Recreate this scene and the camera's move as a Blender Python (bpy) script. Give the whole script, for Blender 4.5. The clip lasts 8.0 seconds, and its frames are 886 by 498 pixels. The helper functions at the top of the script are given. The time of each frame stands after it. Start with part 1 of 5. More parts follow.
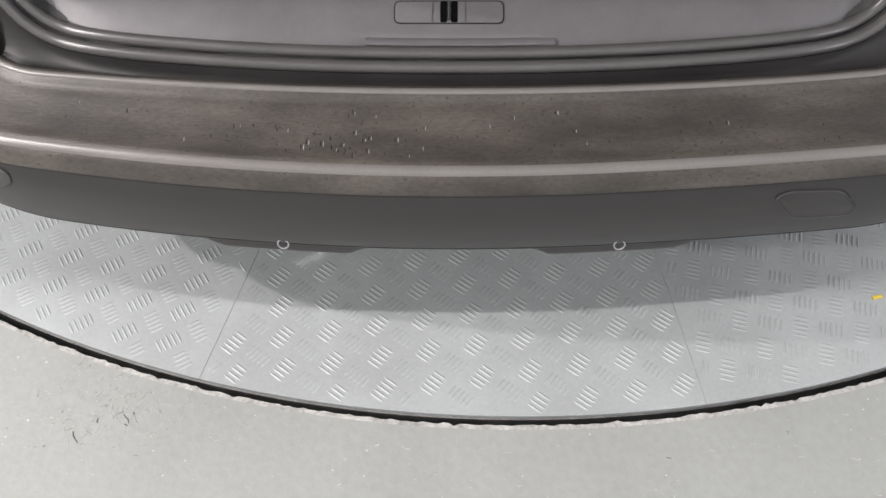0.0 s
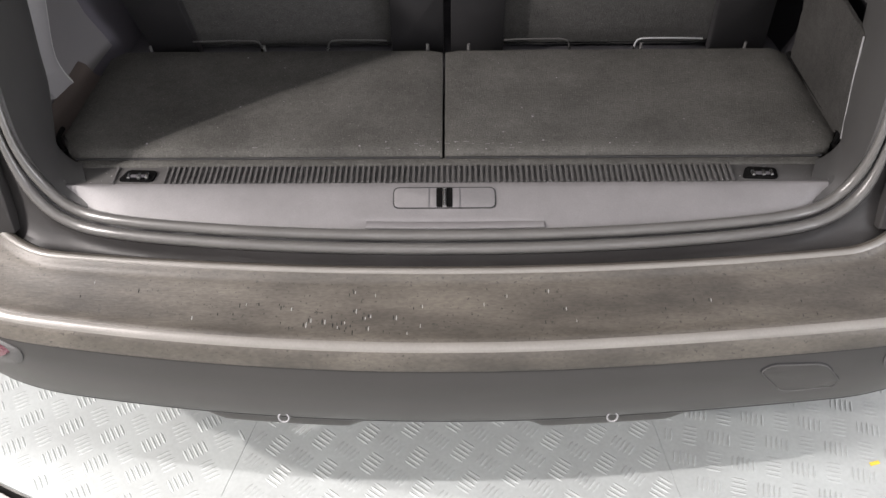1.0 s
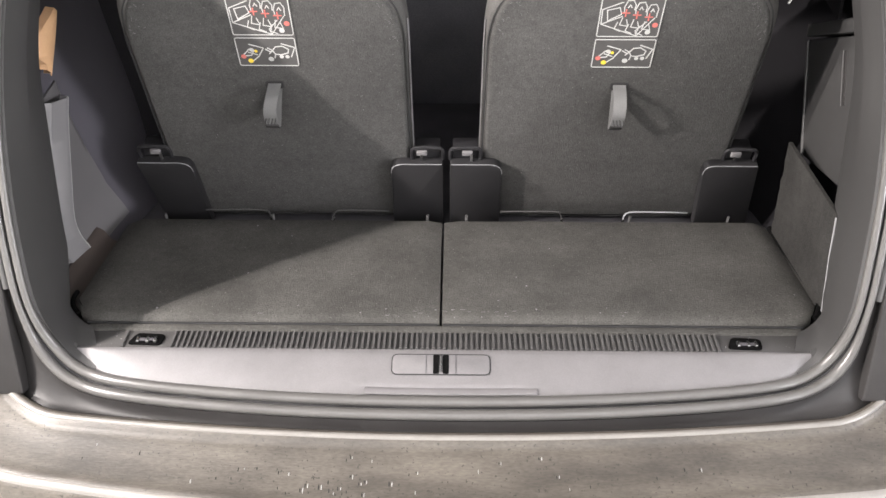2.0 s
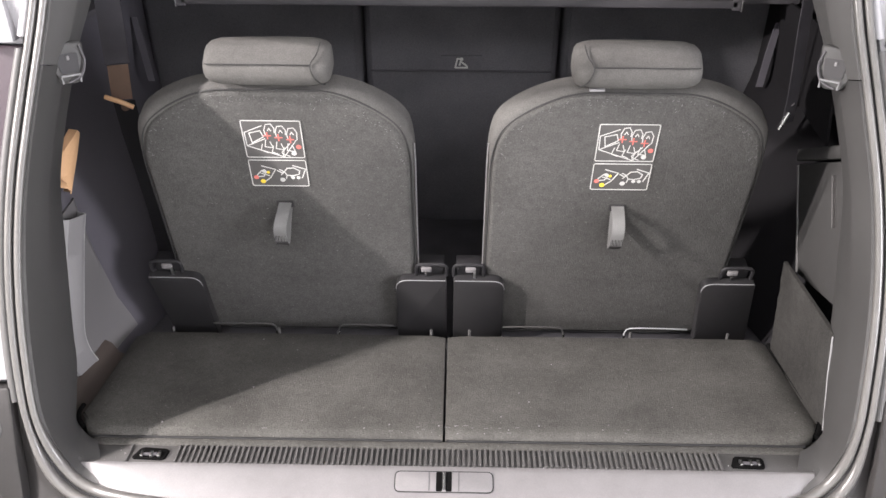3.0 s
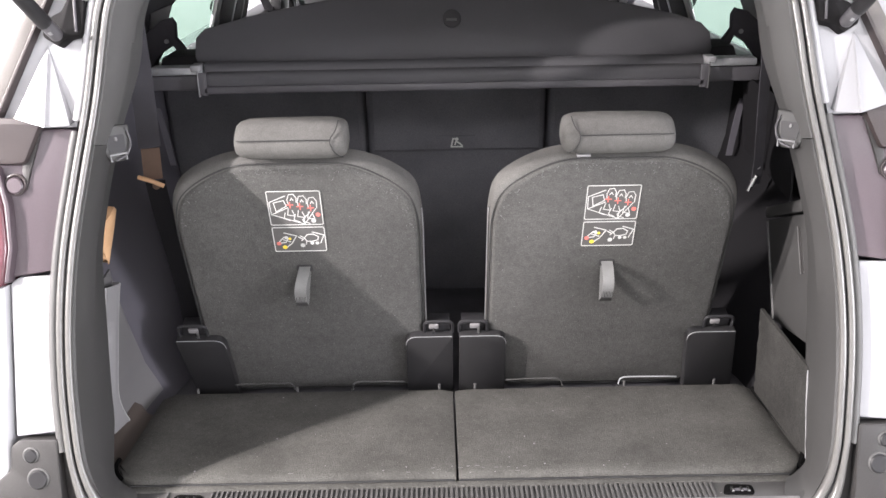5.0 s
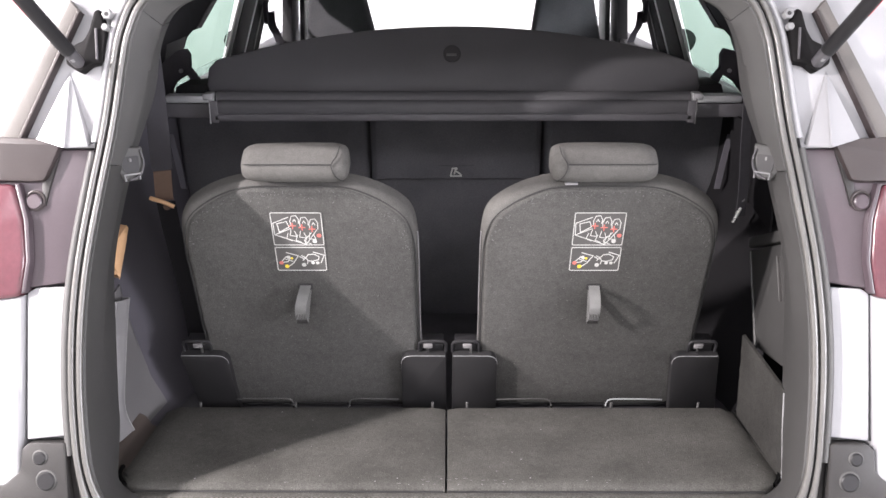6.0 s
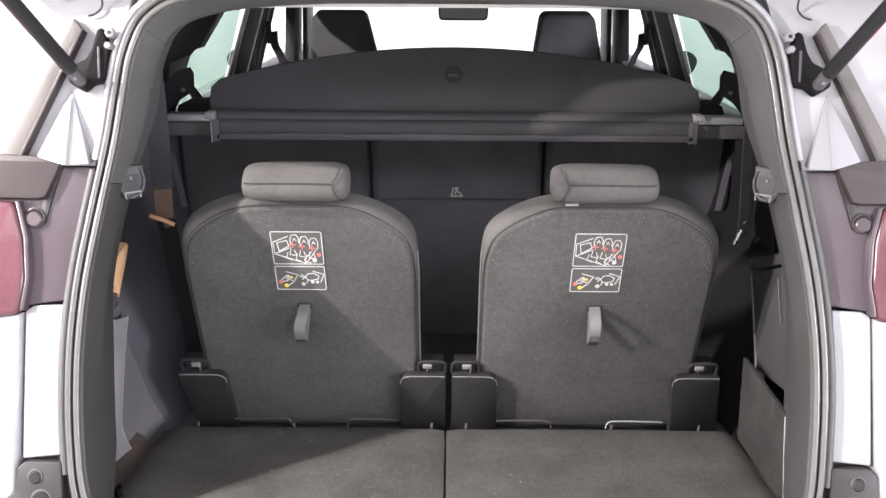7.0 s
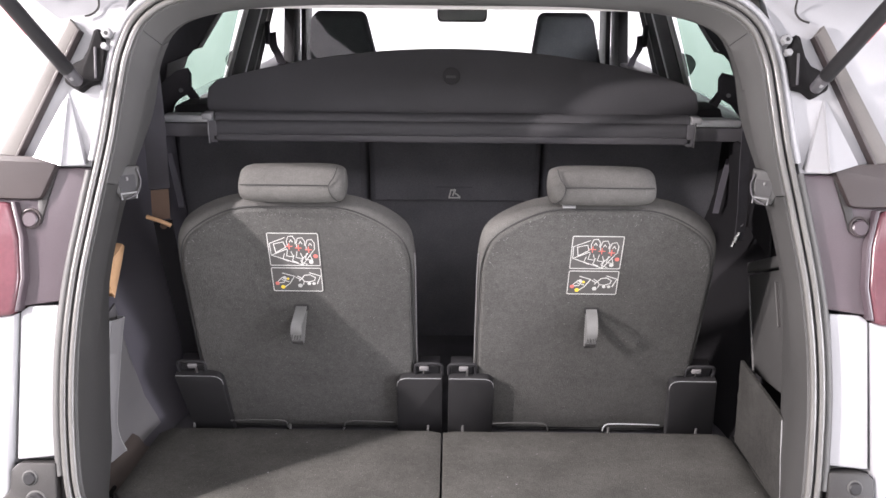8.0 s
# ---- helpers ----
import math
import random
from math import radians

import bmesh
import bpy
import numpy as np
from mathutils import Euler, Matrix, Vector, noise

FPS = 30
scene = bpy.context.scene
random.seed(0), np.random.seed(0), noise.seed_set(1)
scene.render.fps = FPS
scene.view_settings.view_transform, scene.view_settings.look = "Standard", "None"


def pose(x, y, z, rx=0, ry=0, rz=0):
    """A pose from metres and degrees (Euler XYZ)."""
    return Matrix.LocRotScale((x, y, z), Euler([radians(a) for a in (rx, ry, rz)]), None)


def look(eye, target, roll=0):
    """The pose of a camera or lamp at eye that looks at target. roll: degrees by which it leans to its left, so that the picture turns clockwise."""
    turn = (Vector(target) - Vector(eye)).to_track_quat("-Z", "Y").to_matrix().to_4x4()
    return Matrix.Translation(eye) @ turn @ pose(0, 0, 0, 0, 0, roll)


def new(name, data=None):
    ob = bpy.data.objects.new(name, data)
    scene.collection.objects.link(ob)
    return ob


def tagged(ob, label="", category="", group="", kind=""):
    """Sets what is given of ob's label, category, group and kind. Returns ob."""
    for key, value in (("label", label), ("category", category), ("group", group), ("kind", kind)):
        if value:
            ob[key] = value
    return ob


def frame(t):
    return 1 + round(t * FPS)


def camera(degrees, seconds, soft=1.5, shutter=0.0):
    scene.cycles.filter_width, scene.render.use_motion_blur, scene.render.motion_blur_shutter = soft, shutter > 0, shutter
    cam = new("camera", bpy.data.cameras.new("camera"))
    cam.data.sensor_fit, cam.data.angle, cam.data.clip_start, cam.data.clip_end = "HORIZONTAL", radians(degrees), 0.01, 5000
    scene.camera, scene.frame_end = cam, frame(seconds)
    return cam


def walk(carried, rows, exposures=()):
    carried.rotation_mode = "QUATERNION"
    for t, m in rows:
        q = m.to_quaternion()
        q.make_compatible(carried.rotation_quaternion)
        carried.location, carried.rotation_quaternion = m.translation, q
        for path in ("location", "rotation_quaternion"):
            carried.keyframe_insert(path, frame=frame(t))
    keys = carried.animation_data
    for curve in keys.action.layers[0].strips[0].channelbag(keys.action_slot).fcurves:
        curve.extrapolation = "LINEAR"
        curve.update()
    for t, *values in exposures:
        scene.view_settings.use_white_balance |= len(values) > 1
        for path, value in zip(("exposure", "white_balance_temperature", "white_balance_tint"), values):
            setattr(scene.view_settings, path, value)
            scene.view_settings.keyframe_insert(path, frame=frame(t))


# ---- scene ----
cam = camera(54.0, 8.0)
PATH = [
    (0, (-0.002, -0.919, 1.428), (-0.022, 0.233, -0.207), -0.7),
    (0.5, (-0.003, -0.924, 1.456), (-0.023, 0.345, -0.09), -0.4),
    (1, (0.003, -0.926, 1.483), (-0.016, 0.493, 0.074), -0.8),
    (1.5, (0.008, -0.932, 1.514), (-0.012, 0.613, 0.244), -0.7),
    (2, (0.008, -0.948, 1.535), (-0.012, 0.69, 0.389), -0.0),
    (2.2, (0.011, -0.953, 1.544), (-0.016, 0.725, 0.456), 0.1),
    (3.3, (0.001, -0.972, 1.563), (-0.023, 0.812, 0.659), 0.4),
    (3.5, (-0.001, -0.976, 1.563), (-0.02, 0.817, 0.677), 0.3),
    (4, (-0.013, -0.992, 1.569), (-0.023, 0.821, 0.725), -0.2),
    (4.5, (-0.041, -1.048, 1.565), (-0.029, 0.785, 0.766), -1.3),
    (5.8, (-0.003, -1.19, 1.571), (-0.014, 0.694, 0.899), -0.2),
    (6, (-0.004, -1.194, 1.572), (-0.016, 0.691, 0.906), -0.1),
    (6.5, (-0.003, -1.193, 1.573), (-0.013, 0.705, 0.942), 0.5),
    (7, (-0.003, -1.19, 1.572), (-0.017, 0.71, 0.948), 0.3),
    (7.5, (0.001, -1.189, 1.571), (-0.012, 0.712, 0.95), 0.5),
    (8, (0.001, -1.187, 1.572), (-0.011, 0.714, 0.951), 0.5),
]
EXPOSURES = [(0.0, -1.22, 6450, 16), (0.5, -0.88, 6600, 16), (1.0, -0.48, 6600, 16), (1.5, -0.02, 6600, 15), (2.0, 0.26, 6650, 15), (3.3, 0.51, 6550, 17), (4.5, 0.69, 6500, 16), (6.0, 0.44, 6500, 18), (8.0, 0.41, 6500, 19)]
walk(cam, [(t, look(eye, target, roll)) for t, eye, target, roll in PATH], EXPOSURES)

# ---------------------------------------------------------------- world, lamps
world = bpy.data.worlds.new("studio_world")
scene.world = world
world.use_nodes = True
world.node_tree.nodes["Background"].inputs[0].default_value = (0.95, 0.97, 1.0, 1)
world.node_tree.nodes["Background"].inputs[1].default_value = 0.09


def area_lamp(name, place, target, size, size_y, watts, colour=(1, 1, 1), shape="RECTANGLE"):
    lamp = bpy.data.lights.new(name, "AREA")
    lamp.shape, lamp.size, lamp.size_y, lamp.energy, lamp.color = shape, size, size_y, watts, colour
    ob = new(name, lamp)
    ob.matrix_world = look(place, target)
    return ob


# lamps out of view, placed to match the cast shadows
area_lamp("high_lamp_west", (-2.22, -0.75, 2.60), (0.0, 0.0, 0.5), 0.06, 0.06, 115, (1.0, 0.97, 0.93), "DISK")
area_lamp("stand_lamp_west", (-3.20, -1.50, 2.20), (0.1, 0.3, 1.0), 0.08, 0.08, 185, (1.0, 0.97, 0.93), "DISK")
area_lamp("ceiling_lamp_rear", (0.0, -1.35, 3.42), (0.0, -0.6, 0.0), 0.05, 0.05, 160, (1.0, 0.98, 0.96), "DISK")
# unseen soft lamp that also fills the dark left interior
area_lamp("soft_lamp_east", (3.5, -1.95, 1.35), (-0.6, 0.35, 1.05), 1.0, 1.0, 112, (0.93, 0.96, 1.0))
# unseen panels added as fill for the interior and the white walls
area_lamp("fill_panel_rear", (0.3, -3.2, 3.42), (0.2, -1.6, 0.8), 5.0, 1.2, 85, (0.97, 0.98, 1.0))
area_lamp("fill_panel_west", (-3.8, 1.8, 3.45), (-4.0, 1.8, 0.0), 0.9, 6.0, 75, (0.97, 0.98, 1.0))
area_lamp("fill_panel_east", (3.8, 1.8, 3.45), (4.0, 1.8, 0.0), 0.9, 6.0, 75, (0.97, 0.98, 1.0))
area_lamp("fill_panel_front", (0.0, 5.6, 3.45), (0.0, 5.8, 0.0), 5.0, 0.9, 110, (0.97, 0.98, 1.0))


# ---------------------------------------------------------------- materials
def mat(name, base, rough=0.6, metal=0.0, big=6.0, var=0.15, fine=180.0, bump=0.1, depth=0.002, rough_var=0.1,
        tint=None, stretch=(1, 1, 1), spec=0.5, speck=0.0, speck_scale=300.0, speck_colour=(0.5, 0.5, 0.5), coat=0.0, mottle=None, blotch=None):
    m = bpy.data.materials.new(name)
    m.use_nodes = True
    nt = m.node_tree
    n, l = nt.nodes, nt.links
    p = n["Principled BSDF"]
    p.inputs["Metallic"].default_value = metal
    p.inputs["Specular IOR Level"].default_value = spec
    p.inputs["Coat Weight"].default_value = coat
    co = n.new("ShaderNodeTexCoord")
    mp = n.new("ShaderNodeMapping")
    mp.inputs["Scale"].default_value = stretch
    l.new(co.outputs["Object"], mp.inputs["Vector"])
    nb = n.new("ShaderNodeTexNoise")
    nb.inputs["Scale"].default_value, nb.inputs["Detail"].default_value = big, 6
    nf = n.new("ShaderNodeTexNoise")
    nf.inputs["Scale"].default_value, nf.inputs["Detail"].default_value = fine, 3
    for t in (nb, nf):
        l.new(mp.outputs["Vector"], t.inputs["Vector"])
    broad = var if mottle is None else mottle
    low = tuple(c * (1 - broad) for c in base)
    high = tuple(min(1, c * (1 + broad)) for c in (tint or base))
    ramp = n.new("ShaderNodeValToRGB")
    ramp.color_ramp.elements[0].position, ramp.color_ramp.elements[1].position = 0.3, 0.7
    ramp.color_ramp.elements[0].color, ramp.color_ramp.elements[1].color = (*low, 1), (*high, 1)
    l.new(nb.outputs["Fac"], ramp.inputs["Fac"])
    fine_mix = n.new("ShaderNodeMix")
    fine_mix.data_type, fine_mix.blend_type = "RGBA", "OVERLAY"
    fine_mix.inputs["Factor"].default_value = min(1.0, var * 1.6)
    l.new(ramp.outputs["Color"], fine_mix.inputs["A"])
    l.new(nf.outputs["Fac"], fine_mix.inputs["B"])
    out = fine_mix.outputs["Result"]
    if blotch:
        nm = n.new("ShaderNodeTexNoise")
        nm.inputs["Scale"].default_value, nm.inputs["Detail"].default_value, nm.inputs["Roughness"].default_value = blotch[0], 4, 0.7
        l.new(mp.outputs["Vector"], nm.inputs["Vector"])
        mr = n.new("ShaderNodeMapRange")
        mr.inputs["From Min"].default_value, mr.inputs["From Max"].default_value = 0.3, 0.7
        mr.inputs["To Min"].default_value, mr.inputs["To Max"].default_value = 1 - blotch[1], 1 + blotch[1]
        l.new(nm.outputs["Fac"], mr.inputs["Value"])
        vm = n.new("ShaderNodeVectorMath")
        vm.operation = "SCALE"
        l.new(out, vm.inputs[0])
        l.new(mr.outputs["Result"], vm.inputs["Scale"])
        out = vm.outputs["Vector"]
    if speck > 0:
        ns = n.new("ShaderNodeTexNoise")
        ns.inputs["Scale"].default_value, ns.inputs["Detail"].default_value = speck_scale, 1
        l.new(co.outputs["Object"], ns.inputs["Vector"])
        th = n.new("ShaderNodeMapRange")
        th.inputs["From Min"].default_value, th.inputs["From Max"].default_value = 0.77 - 0.1 * speck, 0.83 - 0.1 * speck
        l.new(ns.outputs["Fac"], th.inputs["Value"])
        sm = n.new("ShaderNodeMix")
        sm.data_type = "RGBA"
        sm.inputs["B"].default_value = (*speck_colour, 1)
        l.new(th.outputs[0], sm.inputs["Factor"])
        l.new(out, sm.inputs["A"])
        out = sm.outputs["Result"]
    l.new(out, p.inputs["Base Color"])
    rr = n.new("ShaderNodeMapRange")
    rr.inputs["To Min"].default_value, rr.inputs["To Max"].default_value = max(0.02, rough - rough_var), min(1, rough + rough_var)
    l.new(nb.outputs["Fac"], rr.inputs["Value"])
    l.new(rr.outputs["Result"], p.inputs["Roughness"])
    if bump > 0:
        b = n.new("ShaderNodeBump")
        b.inputs["Strength"].default_value, b.inputs["Distance"].default_value = bump, depth
        l.new(nf.outputs["Fac"], b.inputs["Height"])
        l.new(b.outputs["Normal"], p.inputs["Normal"])
    return m


def glass(name, colour, rough=0.0, ior=1.12):
    m = bpy.data.materials.new(name)
    m.use_nodes = True
    p = m.node_tree.nodes["Principled BSDF"]
    p.inputs["Base Color"].default_value = (*colour, 1)
    p.inputs["Transmission Weight"].default_value = 1.0
    p.inputs["Roughness"].default_value = rough
    p.inputs["IOR"].default_value = ior
    return m


M_CONCRETE = mat("painted_concrete", (0.31, 0.322, 0.302), 0.5, big=3, var=0.06, fine=70, bump=0.45, depth=0.003, stretch=(1.0, 0.8, 1), speck=0.25, speck_scale=90, speck_colour=(0.55, 0.55, 0.53))
M_CHIP = mat("chipped_paint", (0.40, 0.395, 0.37), 0.7, big=40, var=0.25, fine=160, bump=0.6, depth=0.004)
M_PLATE = mat("aluminium_tread_plate", (0.37, 0.388, 0.38), 0.5, metal=0.12, big=5, var=0.08, fine=120, bump=0.05, rough_var=0.08, tint=(0.38, 0.405, 0.396))
M_RIM = mat("steel_rim", (0.10, 0.10, 0.095), 0.5, metal=0.6, big=30, var=0.3, fine=200)
M_PIT = mat("pit_dark", (0.004, 0.004, 0.004), 0.9, var=0.1, spec=0.05)
M_WALL = mat("white_studio_paint", (0.86, 0.86, 0.87), 0.75, big=1.2, var=0.02, fine=80, bump=0.03)
M_PAINT = mat("white_car_paint", (0.29, 0.29, 0.302), 0.25, big=4, var=0.02, fine=500, bump=0.01, rough_var=0.05, coat=0.15)
M_STEP = mat("dusty_black_bumper_plastic", (0.055, 0.0485, 0.041), 0.46, big=13, var=0.32, fine=240, bump=0.22, depth=0.0012, rough_var=0.05, spec=0.6,
             tint=(0.080, 0.071, 0.059), stretch=(0.5, 1.6, 1), speck=1.0, speck_scale=230, speck_colour=(0.034, 0.030, 0.026))
# pale plastic with the bumper's edge highlights painted into its colour
M_STEP_HIGHLIGHT = mat("bumper_edge_highlight", (0.20, 0.19, 0.174), 0.34, big=14, var=0.08, fine=300, bump=0.05, depth=0.0006, rough_var=0.03, spec=0.7)
M_SKIRT = mat("dark_grey_bumper_plastic", (0.030, 0.0285, 0.0278), 0.42, big=7, var=0.10, fine=700, bump=0.06, depth=0.0008)
M_GUTTER = mat("shaded_black_plastic", (0.028, 0.0265, 0.026), 0.5, big=8, var=0.15, fine=500, bump=0.05, spec=0.35)
M_RUBBER = mat("grey_rubber_seal", (0.094, 0.0915, 0.087), 0.30, big=15, var=0.08, fine=300, bump=0.04, depth=0.0004, rough_var=0.05, spec=0.7)
M_GROOVE = mat("black_rubber_groove", (0.012, 0.012, 0.013), 0.7, var=0.1)
M_SILL = mat("satin_grey_sill_plastic", (0.152, 0.147, 0.149), 0.45, big=9, var=0.10, mottle=0.07, fine=600, bump=0.10, depth=0.0006, rough_var=0.08, blotch=(40, 0.06))
M_STRIP = mat("pale_grey_strip_plastic", (0.22, 0.216, 0.22), 0.45, big=8, var=0.06, fine=700, bump=0.06, depth=0.0005)
M_RIB = mat("ribbed_dark_plastic", (0.066, 0.064, 0.063), 0.5, big=12, var=0.15, fine=500, bump=0.05, speck=0.2, speck_scale=300)
M_TRIM = mat("grained_grey_trim", (0.070, 0.069, 0.068), 0.55, big=5, var=0.08, fine=800, bump=0.15, depth=0.0008, rough_var=0.08)
M_TRIM_DARK = mat("grained_charcoal_trim", (0.068, 0.065, 0.071), 0.6, big=5, var=0.10, fine=800, bump=0.15, depth=0.0008)
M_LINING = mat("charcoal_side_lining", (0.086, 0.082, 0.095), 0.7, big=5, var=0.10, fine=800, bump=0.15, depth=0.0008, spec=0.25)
# near-black copy of the lining, with the right side's shade in its colour
M_LINING_SHADE = mat("shaded_charcoal_lining", (0.012, 0.0115, 0.013), 0.8, big=5, var=0.12, fine=800, bump=0.15, depth=0.0008, spec=0.15)
M_PANEL = mat("lit_grey_side_panel", (0.128, 0.124, 0.126), 0.5, big=5, var=0.08, fine=800, bump=0.12, depth=0.0008, rough_var=0.05)
M_TRIM_LOW = mat("grained_dark_grey_trim", (0.041, 0.0403, 0.0397), 0.55, big=5, var=0.08, fine=800, bump=0.15, depth=0.0008, rough_var=0.05)
M_LINER = mat("woven_headliner", (0.5, 0.48, 0.46), 0.85, big=4, var=0.06, fine=900, bump=0.2, depth=0.0006)
M_CARPET = mat("charcoal_boot_carpet", (0.068, 0.0665, 0.0615), 0.92, big=11, var=0.34, mottle=0.20, fine=420, bump=0.6, depth=0.0022, spec=0.15,
               speck=0.6, speck_scale=260, speck_colour=(0.13, 0.126, 0.118), blotch=(70, 0.13))
M_BOARD = mat("dark_side_carpet", (0.033, 0.0322, 0.0305), 0.92, big=9, var=0.34, mottle=0.2, fine=380, bump=0.7, depth=0.0025, spec=0.12, blotch=(60, 0.18))
M_BACK = mat("charcoal_seat_felt", (0.063, 0.0623, 0.0598), 0.92, big=5, var=0.32, mottle=0.15, fine=420, bump=0.55, depth=0.0020, spec=0.15,
             speck=0.5, speck_scale=300, speck_colour=(0.12, 0.117, 0.11), blotch=(75, 0.13))
M_CLOTH = mat("grey_seat_cloth", (0.076, 0.074, 0.0705), 0.85, big=8, var=0.22, fine=600, bump=0.40, depth=0.0012, spec=0.2, blotch=(90, 0.08))
M_FELT = mat("black_pillar_cloth", (0.075, 0.072, 0.08), 0.95, big=8, var=0.12, fine=700, bump=0.2, depth=0.0006, spec=0.05)
M_GUTTERSTRIP = mat("warm_grey_gutter_rubber", (0.10, 0.092, 0.086), 0.5, big=8, var=0.08, fine=400, bump=0.04)
M_SEAM = mat("dark_seam_thread", (0.02, 0.02, 0.02), 0.8, var=0.1)
M_BLACK = mat("black_moulded_plastic", (0.016, 0.0155, 0.017), 0.5, big=8, var=0.12, fine=800, bump=0.1, depth=0.0006, spec=0.35)
M_HINGE = mat("black_hinge_plastic", (0.017, 0.0166, 0.0175), 0.48, big=8, var=0.14, fine=500, bump=0.14, depth=0.0006, spec=0.35)
M_BRACKET = mat("matt_black_steel", (0.007, 0.0065, 0.007), 0.65, var=0.15, fine=500, bump=0.08, spec=0.12)
M_VOID = mat("black_carpet", (0.08, 0.078, 0.085), 0.95, big=8, var=0.25, fine=500, bump=0.3, spec=0.1)
M_STEEL = mat("bright_zinc_steel", (0.62, 0.62, 0.62), 0.25, metal=1.0, big=20, var=0.1, fine=300, bump=0.03)
M_ALLOY = mat("brushed_alloy", (0.48, 0.49, 0.50), 0.4, metal=0.7, big=10, var=0.08, fine=400, bump=0.03)
M_GREYCLIP = mat("grey_clip_plastic", (0.22, 0.22, 0.225), 0.45, var=0.1, fine=400)
M_STRAP = mat("grey_webbing", (0.115, 0.115, 0.113), 0.75, big=30, var=0.15, fine=1200, bump=0.4, depth=0.0006)
M_STRAP_END = mat("dark_stitched_webbing", (0.035, 0.034, 0.034), 0.7, big=30, var=0.2, fine=900, bump=0.3, depth=0.0006)
M_BELT = mat("black_belt_webbing", (0.06, 0.058, 0.065), 0.85, big=20, var=0.12, fine=1200, bump=0.3, depth=0.0005, spec=0.1)
M_TAN = mat("tan_satin", (0.62, 0.38, 0.21), 0.5, big=10, var=0.12, fine=500, bump=0.05)
M_BROWN = mat("brown_matt", (0.062, 0.049, 0.043), 0.6, big=8, var=0.15, fine=500, bump=0.08, depth=0.0008)
M_TANBELT = mat("brown_belt_webbing", (0.125, 0.078, 0.055), 0.7, big=25, var=0.15, fine=1200, bump=0.3, depth=0.0005)
M_LAMPBOX = mat("plum_grey_lamp_housing", (0.062, 0.047, 0.055), 0.35, big=5, var=0.10, fine=600, bump=0.04)
M_LAMPEDGE = mat("brown_grey_lamp_cover", (0.036, 0.028, 0.028), 0.4, big=6, var=0.12, fine=600, bump=0.05)
M_RED = mat("red_lamp_lens", (0.10, 0.033, 0.043), 0.22, big=6, var=0.12, fine=120, bump=0.06, coat=0.15)
M_REDBAR = mat("red_strut_paint", (0.32, 0.025, 0.03), 0.3, big=6, var=0.1, fine=200, bump=0.02)
M_WHITE = mat("white_print", (0.47, 0.47, 0.455), 0.6, big=60, var=0.1, fine=400, bump=0)
M_PRINTRED = mat("red_print", (0.52, 0.14, 0.12), 0.6, var=0.1, bump=0)
M_PRINTYEL = mat("yellow_print", (0.70, 0.52, 0.05), 0.6, var=0.1, bump=0)
M_LABEL = mat("dark_label_foil", (0.07, 0.068, 0.066), 0.55, big=30, var=0.1, fine=400, bump=0.05)
# drop colour kept pale to hold the glints
M_DROPLET = mat("droplet_glints", (0.42, 0.42, 0.41), 0.08, big=60, var=0.1, fine=400, bump=0.0, spec=0.8)
M_GLASS = glass("green_tinted_glass", (0.33, 0.455, 0.388), 0.0, 1.03)
M_CLEAR = glass("clear_glass", (0.96, 0.98, 0.97))
M_COVER = mat("charcoal_cover_vinyl", (0.050, 0.049, 0.053), 0.7, big=5, var=0.15, fine=700, bump=0.2, depth=0.0006)


# ---------------------------------------------------------------- mesh helpers
def part(name, bm, material, parent=None, label="", smooth=32.0):
    me = bpy.data.meshes.new(name)
    bmesh.ops.recalc_face_normals(bm, faces=bm.faces)
    bm.to_mesh(me)
    bm.free()
    me.materials.append(material)
    me.polygons.foreach_set("use_smooth", [True] * len(me.polygons))
    me.set_sharp_from_angle(angle=radians(smooth))
    ob = new(name, me)
    if parent is not None:
        ob.parent = parent
    return tagged(ob, label)


def thing(name, label, category, place=(0, 0, 0), group="", kind=""):
    ob = new(name)
    ob.empty_display_size = 0.05
    ob.location = place
    return tagged(ob, label, category, group, kind)


def shift(bm, m):
    bmesh.ops.transform(bm, matrix=m, verts=bm.verts)
    return bm


def bevel(bm, width, seg=2, edges=None):
    es = edges if edges is not None else [e for e in bm.edges if len(e.link_faces) == 2 and e.calc_face_angle(0) > 0.6]
    if width > 0:
        bmesh.ops.bevel(bm, geom=es, offset=width, segments=seg, profile=0.5, affect="EDGES", clamp_overlap=True)
    return bm


def box(x0, x1, y0, y1, z0, z1, bev=0.003, seg=2):
    bm = bmesh.new()
    bmesh.ops.create_cube(bm, size=1.0)
    shift(bm, Matrix.Translation(((x0 + x1) / 2, (y0 + y1) / 2, (z0 + z1) / 2)) @ Matrix.Diagonal((x1 - x0, y1 - y0, z1 - z0, 1)))
    return bevel(bm, bev, seg)


def join(*bms):
    out = bms[0]
    for other in bms[1:]:
        me = bpy.data.meshes.new("joined")
        other.to_mesh(me)
        other.free()
        out.from_mesh(me)
        bpy.data.meshes.remove(me)
    return out


def rounded(points, radius, seg=4):
    """A polygon with its corners rounded; radius: one, or one a corner."""
    n = len(points)
    rs = radius if isinstance(radius, (list, tuple)) else [radius] * n
    out = []
    for i in range(n):
        a, b, c = (Vector(points[(i + k) % n]) for k in (-1, 0, 1))
        u, v = (a - b), (c - b)
        r = min(rs[i], u.length * 0.48, v.length * 0.48)
        if r < 1e-5:
            out.append(tuple(b))
            continue
        p, q = b + u.normalized() * r, b + v.normalized() * r
        for k in range(seg + 1):
            t = k / seg
            out.append(tuple((1 - t) ** 2 * p + 2 * t * (1 - t) * b + t * t * q))
    return out


